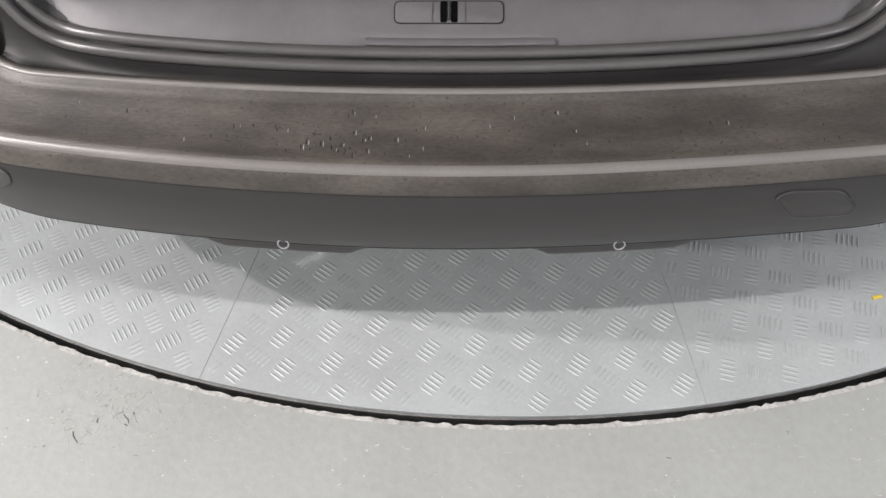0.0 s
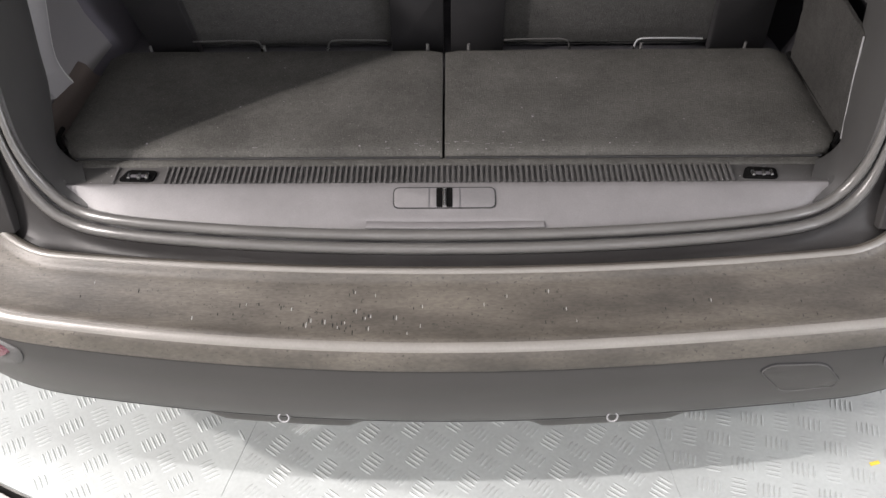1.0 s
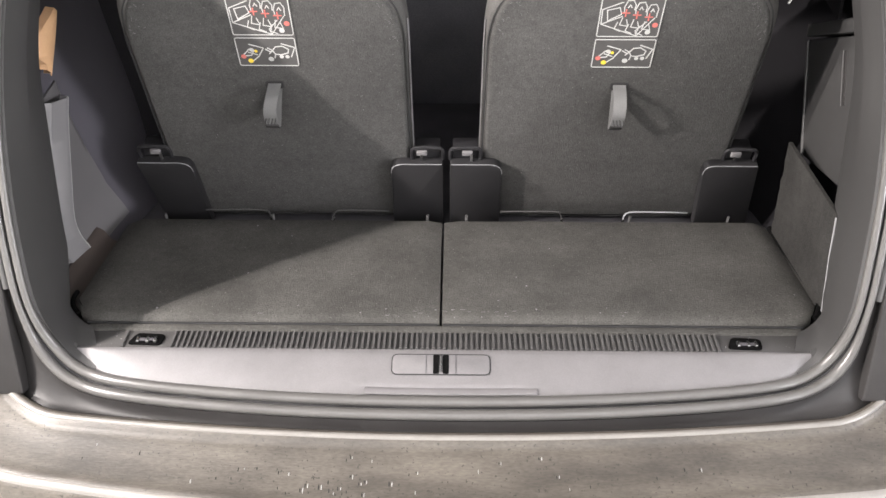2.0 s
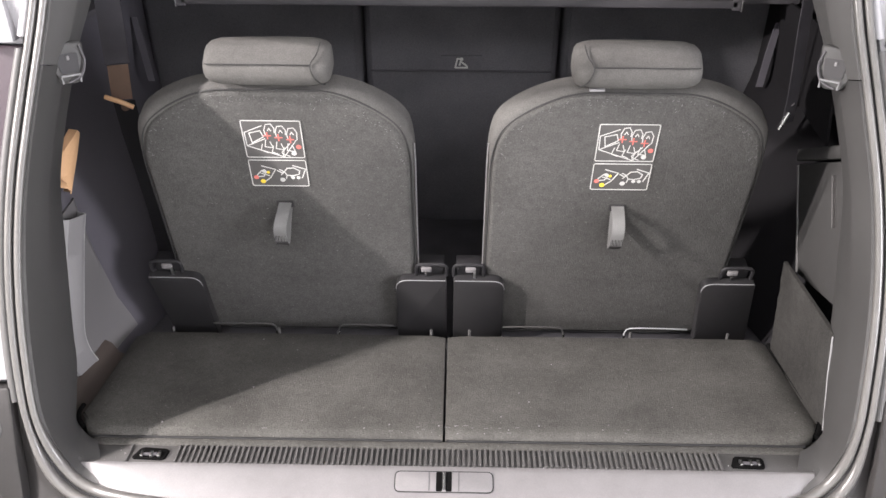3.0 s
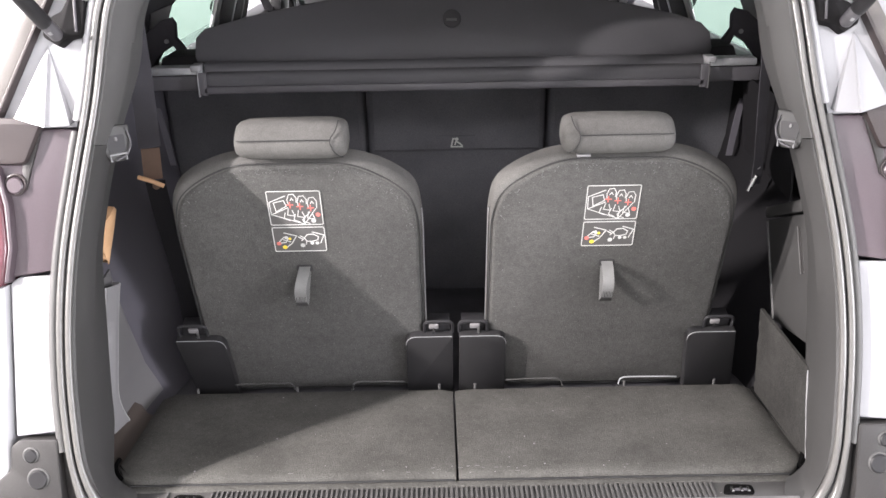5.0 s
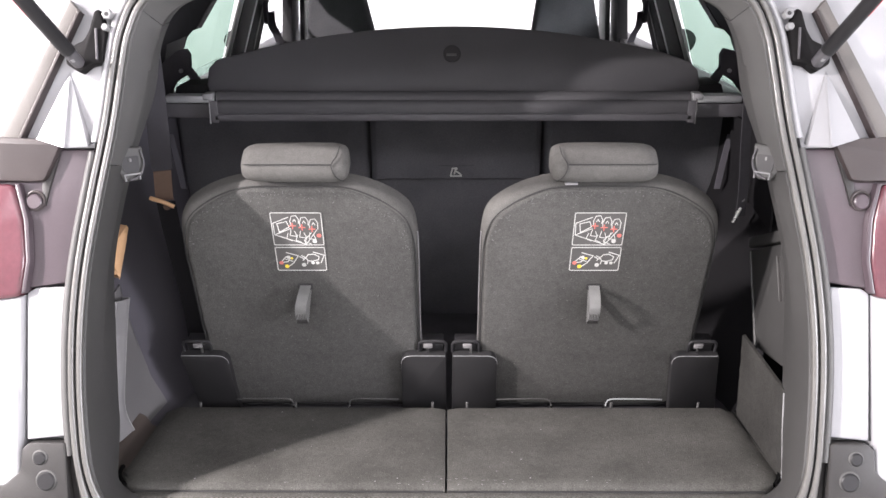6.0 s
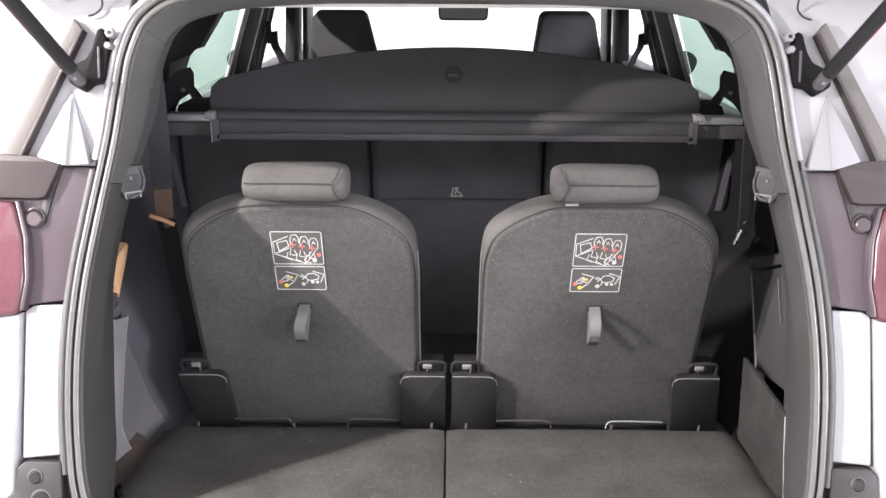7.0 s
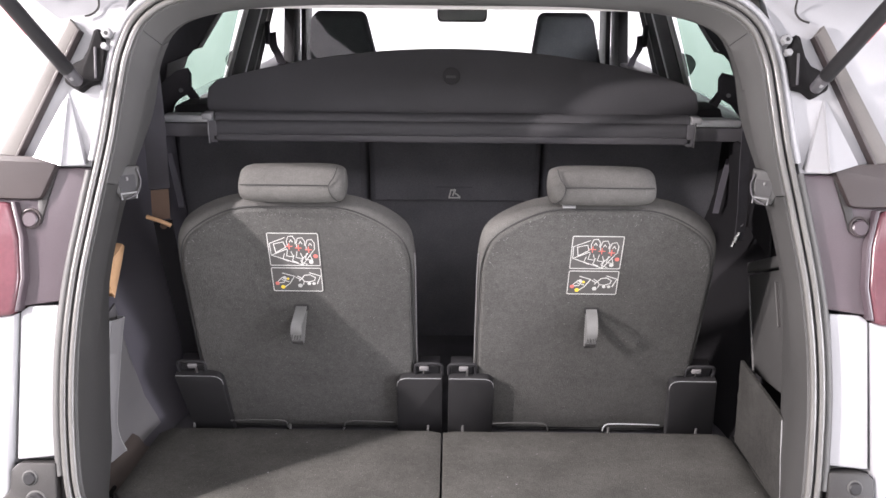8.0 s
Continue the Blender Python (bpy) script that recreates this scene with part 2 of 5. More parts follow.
def slab(outline, thick, bev=0.002, seg=2):
    """A flat piece with its face in the plane z = 0, outline in x and y, its body below."""
    bm = bmesh.new()
    f = bm.faces.new([bm.verts.new((x, y, 0)) for x, y in outline])
    got = bmesh.ops.extrude_face_region(bm, geom=[f])
    bmesh.ops.translate(bm, vec=(0, 0, -thick), verts=[v for v in got["geom"] if isinstance(v, bmesh.types.BMVert)])
    bmesh.ops.recalc_face_normals(bm, faces=bm.faces)
    if bev > 0:
        rim = [e for e in bm.edges if abs(e.verts[0].co.z) < 1e-6 and abs(e.verts[1].co.z) < 1e-6]
        bevel(bm, bev, seg, rim)
    return bm


def grid(rows, closed=False):
    bm = bmesh.new()
    vs = [[bm.verts.new(p) for p in row] for row in rows]
    for a, b in zip(vs[:-1], vs[1:]):
        n = len(a)
        for i in range(n if closed else n - 1):
            bm.faces.new((a[i], a[(i + 1) % n], b[(i + 1) % n], b[i]))
    return bm


def sheet(rows, thick):
    bm = grid(rows)
    bmesh.ops.recalc_face_normals(bm, faces=bm.faces)
    bmesh.ops.solidify(bm, geom=bm.faces[:], thickness=thick)
    return bm


def curve(points, n, closed=False):
    """Evenly stepped points on a smooth curve through the points given."""
    p = [Vector(q) for q in points]
    m = len(p)
    get = (lambda i: p[i % m]) if closed else (lambda i: p[max(0, min(m - 1, i))])
    spans = m if closed else m - 1
    raw = []
    for i in range(spans):
        a, b, c, d = get(i - 1), get(i), get(i + 1), get(i + 2)
        for k in range(12):
            t = k / 12
            raw.append(0.5 * ((2 * b) + (c - a) * t + (2 * a - 5 * b + 4 * c - d) * t * t + (3 * b - a - 3 * c + d) * t ** 3))
    raw.append(p[0] if closed else p[-1])
    lens = [0.0]
    for a, b in zip(raw[:-1], raw[1:]):
        lens.append(lens[-1] + (b - a).length)
    out, j = [], 0
    for k in range(n if closed else n + 1):
        s = lens[-1] * k / n
        while j < len(lens) - 2 and lens[j + 1] < s:
            j += 1
        u = (s - lens[j]) / max(1e-9, lens[j + 1] - lens[j])
        out.append(raw[j].lerp(raw[j + 1], u))
    return out


def tube(points, r, n=8, closed=False, flat=1.0):
    p = [Vector(q) for q in points]
    rows, up = [], None
    for i, q in enumerate(p):
        a = p[i - 1] if (i or closed) else q
        b = p[(i + 1) % len(p)] if (i < len(p) - 1 or closed) else q
        t = (b - a).normalized()
        if up is None:
            up = Vector((0, 0, 1)) if abs(t.z) < 0.9 else Vector((0, 1, 0))
        side = t.cross(up).normalized()
        up = side.cross(t).normalized()
        ri = r[i] if isinstance(r, list) else r
        rows.append([q + side * (ri * math.cos(2 * math.pi * k / n)) + up * (flat * ri * math.sin(2 * math.pi * k / n)) for k in range(n)])
    if closed:
        rows.append(rows[0])
    bm = grid(rows, closed=True)
    if closed:
        bmesh.ops.remove_doubles(bm, verts=bm.verts, dist=1e-6)
    else:
        for row in (0, len(p) - 1):
            bm.verts.ensure_lookup_table()
            bm.faces.new([bm.verts[row * n + k] for k in range(n)])
    return bm


def band(points, across, width, thick):
    """A strap: points along its middle, one direction across it."""
    c = Vector(across).normalized() * width / 2
    return sheet([[Vector(q) - c, Vector(q) - c / 3, Vector(q) + c / 3, Vector(q) + c] for q in points], thick)


def disc(r, thick, n=20, bev=0.0008):
    return slab([(r * math.cos(2 * math.pi * k / n), r * math.sin(2 * math.pi * k / n)) for k in range(n)], thick, bev, 1)


def ring(r, wire, n=24):
    return tube([(r * math.cos(2 * math.pi * k / n), r * math.sin(2 * math.pi * k / n), 0) for k in range(n)], wire, 8, closed=True)


def strokes(lines, width, height=0.0004):
    """Printed lines: a flat raised strip along each line, in the plane z = 0."""
    bm = bmesh.new()
    for line in lines:
        for (ax, ay), (bx, by) in zip(line[:-1], line[1:]):
            a, b = Vector((ax, ay)), Vector((bx, by))
            if (b - a).length < 1e-6:
                continue
            d = (b - a).normalized()
            e, s = d * width * 0.4, Vector((-d.y, d.x)) * width / 2
            lo = [bm.verts.new((*q, 0)) for q in (a - e - s, b + e - s, b + e + s, a - e + s)]
            hi = [bm.verts.new((v.co.x, v.co.y, height)) for v in lo]
            bm.faces.new(hi)
            for k in range(4):
                bm.faces.new((lo[k], lo[(k + 1) % 4], hi[(k + 1) % 4], hi[k]))
    return bm


def plane_pose(place, right, up):
    """The pose whose x runs right, y up and z out of a face at place."""
    x = Vector(right).normalized()
    z = x.cross(Vector(up)).normalized()
    y = z.cross(x)
    m = Matrix.Identity(4)
    for k in range(3):
        m[k][0], m[k][1], m[k][2], m[k][3] = x[k], y[k], z[k], place[k]
    return m


def clamp01(v):
    return max(0.0, min(1.0, v))


def ease(v):
    v = clamp01(v)
    return v * v * (3 - 2 * v)


# ---------------------------------------------------------------- studio
TX, TY, TR = 0.114, 2.073, 2.3475
ROOM = (-4.6, 4.6, -4.2, 6.6, 3.55)


def ring_sheet(r0, r1, z0, z1, n=220, rough=0.0, seed=0):
    rng = random.Random(seed)
    rows = []
    wob = [rng.uniform(-rough, rough) + rng.uniform(-rough, rough) * (rng.random() > 0.7) * 2 for _ in range(n)]
    for r, z, w in ((r0, z0, 1), (r1, z1, 0)):
        rows.append([(TX + (r + w * wob[k]) * math.cos(2 * math.pi * k / n), TY + (r + w * wob[k]) * math.sin(2 * math.pi * k / n), z) for k in range(n)])
    return grid(rows, closed=True)


# the painted floor, round the turntable's pit
n_floor = 260
rows = [[], []]
for k in range(n_floor):
    a = 2 * math.pi * k / n_floor
    c, s = math.cos(a), math.sin(a)
    far = min((ROOM[1] - TX if c > 0 else TX - ROOM[0]) / max(1e-6, abs(c)), (ROOM[3] - TY if s > 0 else TY - ROOM[2]) / max(1e-6, abs(s)))
    rows[0].append((TX + (TR + 0.024) * c, TY + (TR + 0.024) * s, 0.0))
    rows[1].append((TX + far * c, TY + far * s, 0.0))
floor = part("floor", grid(rows, closed=True), M_CONCRETE)
tagged(floor, "light grey painted concrete studio floor, scuffed", "floor", kind="structure")
lip = ring_sheet(TR + 0.0175, TR + 0.0262, 0.0008, 0.0012, 1600, 0.0014, 4)
tagged(part("floor_edge", lip, M_CHIP), "chipped pale paint edge round the turntable pit", "floor edge", kind="structure")
pit = ring_sheet(TR + 0.028, TR - 0.02, -0.05, -0.05, 120)
pit = join(pit, ring_sheet(TR + 0.027, TR + 0.027, -0.05, -0.001, 200))
tagged(part("pit", pit, M_PIT), "dark gap round the turntable", "gap", kind="structure")

x0, x1, y0, y1, zc = ROOM
for nm, b in (("wall_west", (x0 - 0.1, x0, y0 - 0.1, y1 + 0.1, -0.05, zc)), ("wall_east", (x1, x1 + 0.1, y0 - 0.1, y1 + 0.1, -0.05, zc)),
              ("wall_south", (x0, x1, y0 - 0.1, y0, -0.05, zc)), ("wall_north", (x0, x1, y1, y1 + 0.1, -0.05, zc))):
    tagged(part(nm, box(*b, 0), M_WALL), "plain bright white studio wall", "wall", kind="structure")
tagged(part("ceiling", box(x0 - 0.1, x1 + 0.1, y0 - 0.1, y1 + 0.1, zc, zc + 0.1, 0), M_WALL), "white studio ceiling", "ceiling", kind="structure")

# the turntable: sixteen sector plates of tread plate
table = thing("turntable", "round car turntable of aluminium tread plates", "turntable", (TX, TY, 0), kind="structure")
SECTOR = radians(22.5)
FIRST = radians(-90) + math.atan2(0.327, 2.238)
# for each plate: the turn of its pattern, which bars stand higher, and the pattern's origin
TURNS = {15: (8.5, -1, -0.159, -2.216), 14: (-12.6, -1, -0.806, -2.094), 0: (30.7, 1, 0.486, -2.157), 1: (20, 1, 0, 0), 13: (35, -1, 0, 0), 2: (-30, 1, 0, 0), 12: (10, -1, 0, 0)}


def plate_mesh(a0, a1):
    gap = 0.0003
    outer = [((TR * math.cos(a0 + (a1 - a0) * k / 24)), TR * math.sin(a0 + (a1 - a0) * k / 24)) for k in range(25)]
    mid = Vector((math.cos((a0 + a1) / 2), math.sin((a0 + a1) / 2)))
    pts = [(0.3 * math.cos(a0), 0.3 * math.sin(a0))] + outer + [(0.3 * math.cos(a1), 0.3 * math.sin(a1))]
    pts = [(x + mid.x * gap * 2, y + mid.y * gap * 2) if k in (0, len(pts) - 1) else (x, y) for k, (x, y) in enumerate(pts)]
    c = Vector((sum(x for x, _ in pts) / len(pts), sum(y for _, y in pts) / len(pts)))
    pts = [tuple(Vector(q) + (c - Vector(q)).normalized() * gap) for q in pts]
    return slab(pts, 0.008, 0.0003, 1)


def bar_shape(verts, faces, m, d, s, half, h):
    v, w = len(verts), 0.0029
    for q, z in ((m - d * half, 0), (m - d * half * 0.5 - s * w, 0), (m + d * half * 0.5 - s * w, 0), (m + d * half, 0),
                 (m + d * half * 0.5 + s * w, 0), (m - d * half * 0.5 + s * w, 0), (m - d * half * 0.55, h), (m + d * half * 0.55, h)):
        verts.append((q.x, q.y, z))
    faces += [(v, v + 1, v + 6), (v + 1, v + 2, v + 7, v + 6), (v + 2, v + 3, v + 7), (v + 3, v + 4, v + 7), (v + 4, v + 5, v + 6, v + 7), (v + 5, v, v + 6)]


def bar_mesh(name, verts, faces):
    me = bpy.data.meshes.new(name)
    me.from_pydata(verts, [], faces)
    me.materials.append(M_PLATE)
    return me


CLUSTER = []
for kind in (0, 1):
    vs, fs = [], []
    for k in range(-2, 3):
        bar_shape(vs, fs, Vector((0, k * 0.0098)), Vector((1, 0)), Vector((0, 1)), (0.019 - 0.0012 * abs(k)) * (1.0 if kind == 0 else 0.92), 0.0013 if kind == 0 else 0.0009)
    CLUSTER.append(bar_mesh("tread_bars", vs, fs))
near_clusters = 0


def tread_bars(a0, a1, degrees_turn, hand, ox, oy, plate):
    """Five-bar clusters: those at the car's tail one by one, the rest joined."""
    global near_clusters
    verts, faces = [], []
    t = radians(degrees_turn)
    ux, uy = Vector((math.cos(t), math.sin(t))), Vector((-math.sin(t), math.cos(t)))
    for i in range(-60, 61):
        for j in range(-80, 81):
            for kind in (0, 1):
                c = Vector((ox, oy)) + ux * (0.0895 * (i + 0.5 * kind)) + uy * (0.068 * (j + 0.5 * kind))
                r, a = c.length, math.atan2(c.y, c.x)
                da = (a - a0) % (2 * math.pi)
                if not (1.25 < r < TR - 0.012 and 0 < da < a1 - a0):
                    continue
                b = t + radians(hand * (45 if kind == 0 else -45))
                d, s = Vector((math.cos(b), math.sin(b))), Vector((-math.sin(b), math.cos(b)))
                bars = []
                for k in range(-2, 3):
                    m = c + s * (k * 0.0098)
                    half = (0.019 - 0.0012 * abs(k)) * (1.0 if kind == 0 else 0.92)
                    if all(q.length < TR - 0.004 and 0.0015 < (math.atan2(q.y, q.x) - a0) % (2 * math.pi) < a1 - a0 - 0.0015 for q in (m + d * half, m - d * half)):
                        bars.append((m, half))
                if len(bars) == 5 and c.y + TY < 0.10 and near_clusters < 300:
                    near_clusters += 1
                    ob = new("tread_bars", CLUSTER[kind])
                    ob.parent, ob.location, ob.rotation_euler = plate, (c.x, c.y, 0), (0, 0, b)
                else:
                    for m, half in bars:
                        bar_shape(verts, faces, m, d, s, half, 0.0013 if kind == 0 else 0.0009)
    rest = new("tread_pattern", bar_mesh("tread_pattern", verts, faces))
    rest.parent = plate
    tagged(rest, "raised five-bar tread pattern", kind="stuff")


for k in range(16):
    a0 = FIRST + k * SECTOR
    p = part("plate", plate_mesh(a0, a0 + SECTOR), M_PLATE, table)
    if k in TURNS:
        tread_bars(a0, a0 + SECTOR, *TURNS[k], p)
part("hub_plate", shift(disc(0.31, 0.006, 40), pose(0, 0, 0.001)), M_PLATE, table)
rim_pts = [[(r * math.cos(2 * math.pi * k / 240), r * math.sin(2 * math.pi * k / 240), z) for k in range(240)] for r, z in ((TR - 0.004, -0.0085), (TR + 0.0025, -0.0105), (TR + 0.0025, -0.045))]
part("rim", grid(rim_pts, closed=True), M_RIM, table, "dull steel turntable rim")
for q, r, ink, words in (((0.817, -0.025), 0.010, M_PRINTYEL, "yellow paint chip on the tread plate"), ((-0.13, -0.33), 0.004, M_WHITE, "white flake on the concrete floor"), ((-0.19, -0.40), 0.004, M_WHITE, "white flake on the concrete floor")):
    chip = part("paint_chip", box(-r, r, -r * 0.35, r * 0.35, 0, 0.0025, 0.0006, 1), ink)
    chip.location, chip.rotation_euler = (*q, 0.0005), (0, 0, 0.25)
    tagged(chip, words, "paint chip", "paint chips")
rng = random.Random(21)
pale, dark = bmesh.new(), bmesh.new()
for k in range(230):
    a = radians(-90) + rng.uniform(-0.42, 0.40)
    r = TR + 0.035 + abs(rng.gauss(0, 0.16))
    q, turn = Vector((TX + r * math.cos(a), TY + r * math.sin(a))), rng.uniform(-0.7, 0.5)
    if k >= 110:
        q, turn = Vector((rng.gauss(-0.62, 0.07), rng.gauss(-0.27, 0.035))), rng.choice((-0.9, 0.7)) + rng.uniform(-0.3, 0.3)
        if (q - Vector((TX, TY))).length < TR + 0.032:
            continue
    n_bits, step = rng.randint(1, 3), rng.uniform(0.002, 0.007)
    line = [(q.x + i * step * math.cos(turn) + rng.uniform(-0.002, 0.002), q.y + i * step * math.sin(turn) + rng.uniform(-0.002, 0.002)) for i in range(n_bits + 1)]
    bit = shift(strokes([line], rng.uniform(0.0005, 0.0018), 0.0007), pose(0, 0, 0.0001))
    if k % 22 == 0:
        dark = join(dark, bit)
    else:
        pale = join(pale, bit)
tagged(part("paint_scuffs", pale, M_CHIP), "pale scuffs and paint flakes on the concrete", "scuffs", kind="stuff")
tagged(part("dark_scuffs", dark, M_RIM), "dark scrape marks on the painted concrete", "scuffs", kind="stuff")

# ---------------------------------------------------------------- the car
car = thing("car", "white estate car, tailgate open, black dusty rear bumper", "car", (0, 0, 0))


def plan(x):
    """How far the bumper curves forwards away from the middle."""
    return 0.16 * x * x + 1.2 * max(0.0, abs(x) - 0.55) ** 2 - 0.09 * max(0.0, x - 0.2) ** 2


def lip_y(x):
    return -0.131 + 0.115 * x * x + 4.0 * max(0.0, abs(x) - 0.53) ** 2


def lip_z(x):
    return 0.655 + 0.8 * max(0.0, abs(x) - 0.53) ** 2


def bottom_drop(x):
    a = abs(x + 0.006)
    tab = ease((a - 0.115) / 0.028) * (1 - ease((a - 0.315) / 0.035))
    return 0.015 * tab - (0.006 if x < 0 else 0.002) * ease((a - 0.56) / 0.03)


FACE = ((-0.246, 0.584), (-0.2505, 0.565), (-0.2515, 0.545), (-0.249, 0.52), (-0.243, 0.49), (-0.235, 0.462), (-0.228, 0.446))


def face_y(x, z):
    pts = sorted(FACE, key=lambda q: q[1])
    return plan(x) + float(np.interp(z, [q[1] for q in pts], [q[0] for q in pts]))


stations = [-0.72 + 1.44 * k / 120 for k in range(121)]
rows_step, rows_skirt = [], []
for x in stations:
    ly, lz, c = lip_y(x), lip_z(x), plan(x)
    rise = 0.4 * max(0.0, abs(x) - 0.6) ** 2
    row = [(ly + 0.016, lz - 0.022), (ly + 0.010, lz - 0.004), (ly + 0.004, lz + 0.0015), (ly - 0.002, lz + 0.0012), (ly - 0.007, lz - 0.0015), (ly - 0.011, lz - 0.006), (ly - 0.015, lz - 0.0095)]
    a, b = Vector((ly - 0.020, lz - 0.0110)), Vector((-0.220 + c, 0.6253 + rise))
    for k in range(7):
        q = a.lerp(b, k / 6)
        row.append((q.x, q.y - 0.002 * math.sin(math.pi * k / 6)))
    for k in range(9):
        th = radians(15 + 66 * k / 8)
        row.append((-0.2155 + c - 0.030 * math.sin(th), 0.5965 + rise + 0.030 * math.cos(th)))
    row += [(-0.2465 + c, 0.594), (-0.248 + c, 0.588), (-0.2445 + c, 0.583)]
    rows_step.append([(x, y, z) for y, z in row])
    d = bottom_drop(x)
    row = [(-0.241 + c, 0.586)] + [(y + c, z) for y, z in FACE[0:]]
    row += [(-0.2245 + c, 0.4445), (-0.2235 + c, 0.4415 - d), (-0.221 + c, 0.436 - d), (-0.216 + c, 0.4345 - d), (-0.15 + c * 0.9, 0.428 - d)]
    rows_skirt.append([(x, y, z) for y, z in row])
bead = [(x, lip_y(x) - 0.002, lip_z(x) - 0.0022) for x in stations if abs(x) < 0.70]
bumper = part("bumper_step", sheet(rows_step, 0.003), M_STEP, car, "dusty black plastic bumper top", 50)
# black tube draws the shadow gap under the bumper top
part("shadow_gap", tube([(x, face_y(x, 0.5845) + 0.0002, 0.5845) for x in stations if abs(x) < 0.66], 0.0009, 6), M_GROOVE, bumper, "thin shadow gap under the bumper top", 60)
# lip and crease strips carry the highlight in their pale colour
part("lip_bead", tube(bead, 0.0050, 10), M_STEP_HIGHLIGHT, bumper, "rounded bumper lip with its highlight in the colour", 60)
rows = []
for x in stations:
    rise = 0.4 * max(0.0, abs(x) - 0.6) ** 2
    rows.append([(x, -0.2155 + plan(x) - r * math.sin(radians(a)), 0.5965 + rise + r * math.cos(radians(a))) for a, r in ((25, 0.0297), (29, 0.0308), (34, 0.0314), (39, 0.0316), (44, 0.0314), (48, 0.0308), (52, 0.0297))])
part("crease_bead", sheet(rows, 0.001), M_STEP_HIGHLIGHT, bumper, "pale highlight painted along the bumper crease", 60)
# bumper ends out of view, added so the corners cast their shadow
for s in (-1, 1):
    rows = []
    for k in range(13):
        a = radians(90 * k / 12)
        x, y = 0.715 + 0.195 * math.sin(a), 0.215 - (0.215 - plan(0.715 * s) + 0.225) * math.cos(a) ** 0.8
        rows.append([(x * s, y + 0.02, 0.655), (x * s, y + 0.004, 0.645), (x * s, y, 0.62), (x * s, y - 0.004, 0.55), (x * s, y, 0.48), (x * s, y + 0.016, 0.44), (x * s * 0.97, y + 0.06, 0.425)])
    part("bumper_end", sheet(rows, 0.003), M_SKIRT, car, "dark grey bumper end wrapping the corner", 50)
skirt = part("bumper_skirt", sheet(rows_skirt, 0.003), M_SKIRT, car, "dark grey smooth lower bumper", 50)


part("skirt_groove", tube([(x, face_y(x, 0.4525) + 0.0002, 0.4525) for x in stations if abs(x) < 0.66], 0.0011, 6), M_GROOVE, skirt, "thin dark groove along the lower edge", 60)


def drape(outline, lift, inset, thick):
    """A piece lying on the bumper's face: outline in x and z."""
    cx, cz = sum(q[0] for q in outline) / len(outline), sum(q[1] for q in outline) / len(outline)
    rows = []
    for scale, out in ((1.0, -thick), (1.0, lift * 0.4), (1 - inset, lift), (0.6, lift), (0.25, lift)):
        rows.append([(cx + (x - cx) * scale, face_y(cx + (x - cx) * scale, cz + (z - cz) * scale) - out, cz + (z - cz) * scale) for x, z in outline])
    bm = grid(rows, closed=True)
    bm.verts.ensure_lookup_table()
    n = len(outline)
    bm.faces.new([bm.verts[4 * n + k] for k in range(n)])
    return bm


TOW = rounded([(0.407, 0.563), (0.423, 0.572), (0.495, 0.567), (0.525, 0.527), (0.523, 0.508), (0.450, 0.508)], [0.008, 0.01, 0.014, 0.01, 0.008, 0.016])
gap_line = [(0.466 + (x - 0.466) * 1.05, 0.538 + (z - 0.538) * 1.06) for x, z in TOW]
part("tow_cover_gap", drape(gap_line, 0.0006, 0.02, 0.001), M_GROOVE, skirt, "thin dark gap line")
part("tow_cover_rim", tube([(x, face_y(x, z) - 0.0022, z) for x, z in TOW], 0.0007, 6, closed=True), M_TRIM, skirt, "thin pale cover edge", 60)
part("tow_cover", drape(TOW, 0.0022, 0.05, 0.001), M_SKIRT, skirt, "towing eye cover, dark grey")
for s in (-1, 1):
    eye = ring(0.0075, 0.0012)
    x = 0.230 * s - 0.003
    part("tow_ring", shift(eye, plane_pose((x, face_y(x, 0.459) - 0.0035, 0.459), (1, 0.07 * s, 0), (0, 0.35, 1))), M_GREYCLIP, skirt, "small grey ring")
    shape = rounded([(0.572 * s, 0.571), (0.605 * s, 0.582), (0.70 * s, 0.585), (0.70 * s, 0.535), (0.625 * s, 0.528), (0.580 * s, 0.545)], 0.012)
    part("fog_lamp", drape(shape, 0.004, 0.1, 0.001), M_TRIM, skirt, "grey rear fog lamp bezel")
    shape = rounded([(0.588 * s, 0.568), (0.602 * s, 0.577), (0.68 * s, 0.578), (0.68 * s, 0.556), (0.605 * s, 0.554)], 0.006)
    part("reflector", drape(shape, 0.0075, 0.12, 0.001), M_RED, skirt, "red plastic reflector")

# ---------------------------------------------------------------- the seal round the opening
HALF = [(0, -0.093, 0.667), (0.15, -0.090, 0.667), (0.30, -0.080, 0.667), (0.44, -0.063, 0.668), (0.515, -0.043, 0.673), (0.556, -0.028, 0.710), (0.577, -0.014, 0.78),
        (0.586, 0.012, 0.86), (0.589, 0.040, 0.94), (0.586, 0.068, 1.02), (0.576, 0.098, 1.105), (0.557, 0.131, 1.2), (0.5355, 0.166, 1.3), (0.522, 0.195, 1.385),
        (0.511, 0.215, 1.44), (0.485, 0.233, 1.490), (0.425, 0.244, 1.523), (0.30, 0.252, 1.543), (0.15, 0.256, 1.552)]
MID = -0.006  # the car's middle
LOOP = [(x + 1.6 * MID * ease((z - 0.68) / 0.15), y, z) for x, y, z in HALF] + [(MID, 0.257, 1.555)] + [(-x + 0.7 * MID, y, z) for x, y, z in reversed(HALF[1:])]
SEAL = curve(LOOP, 240, closed=True)


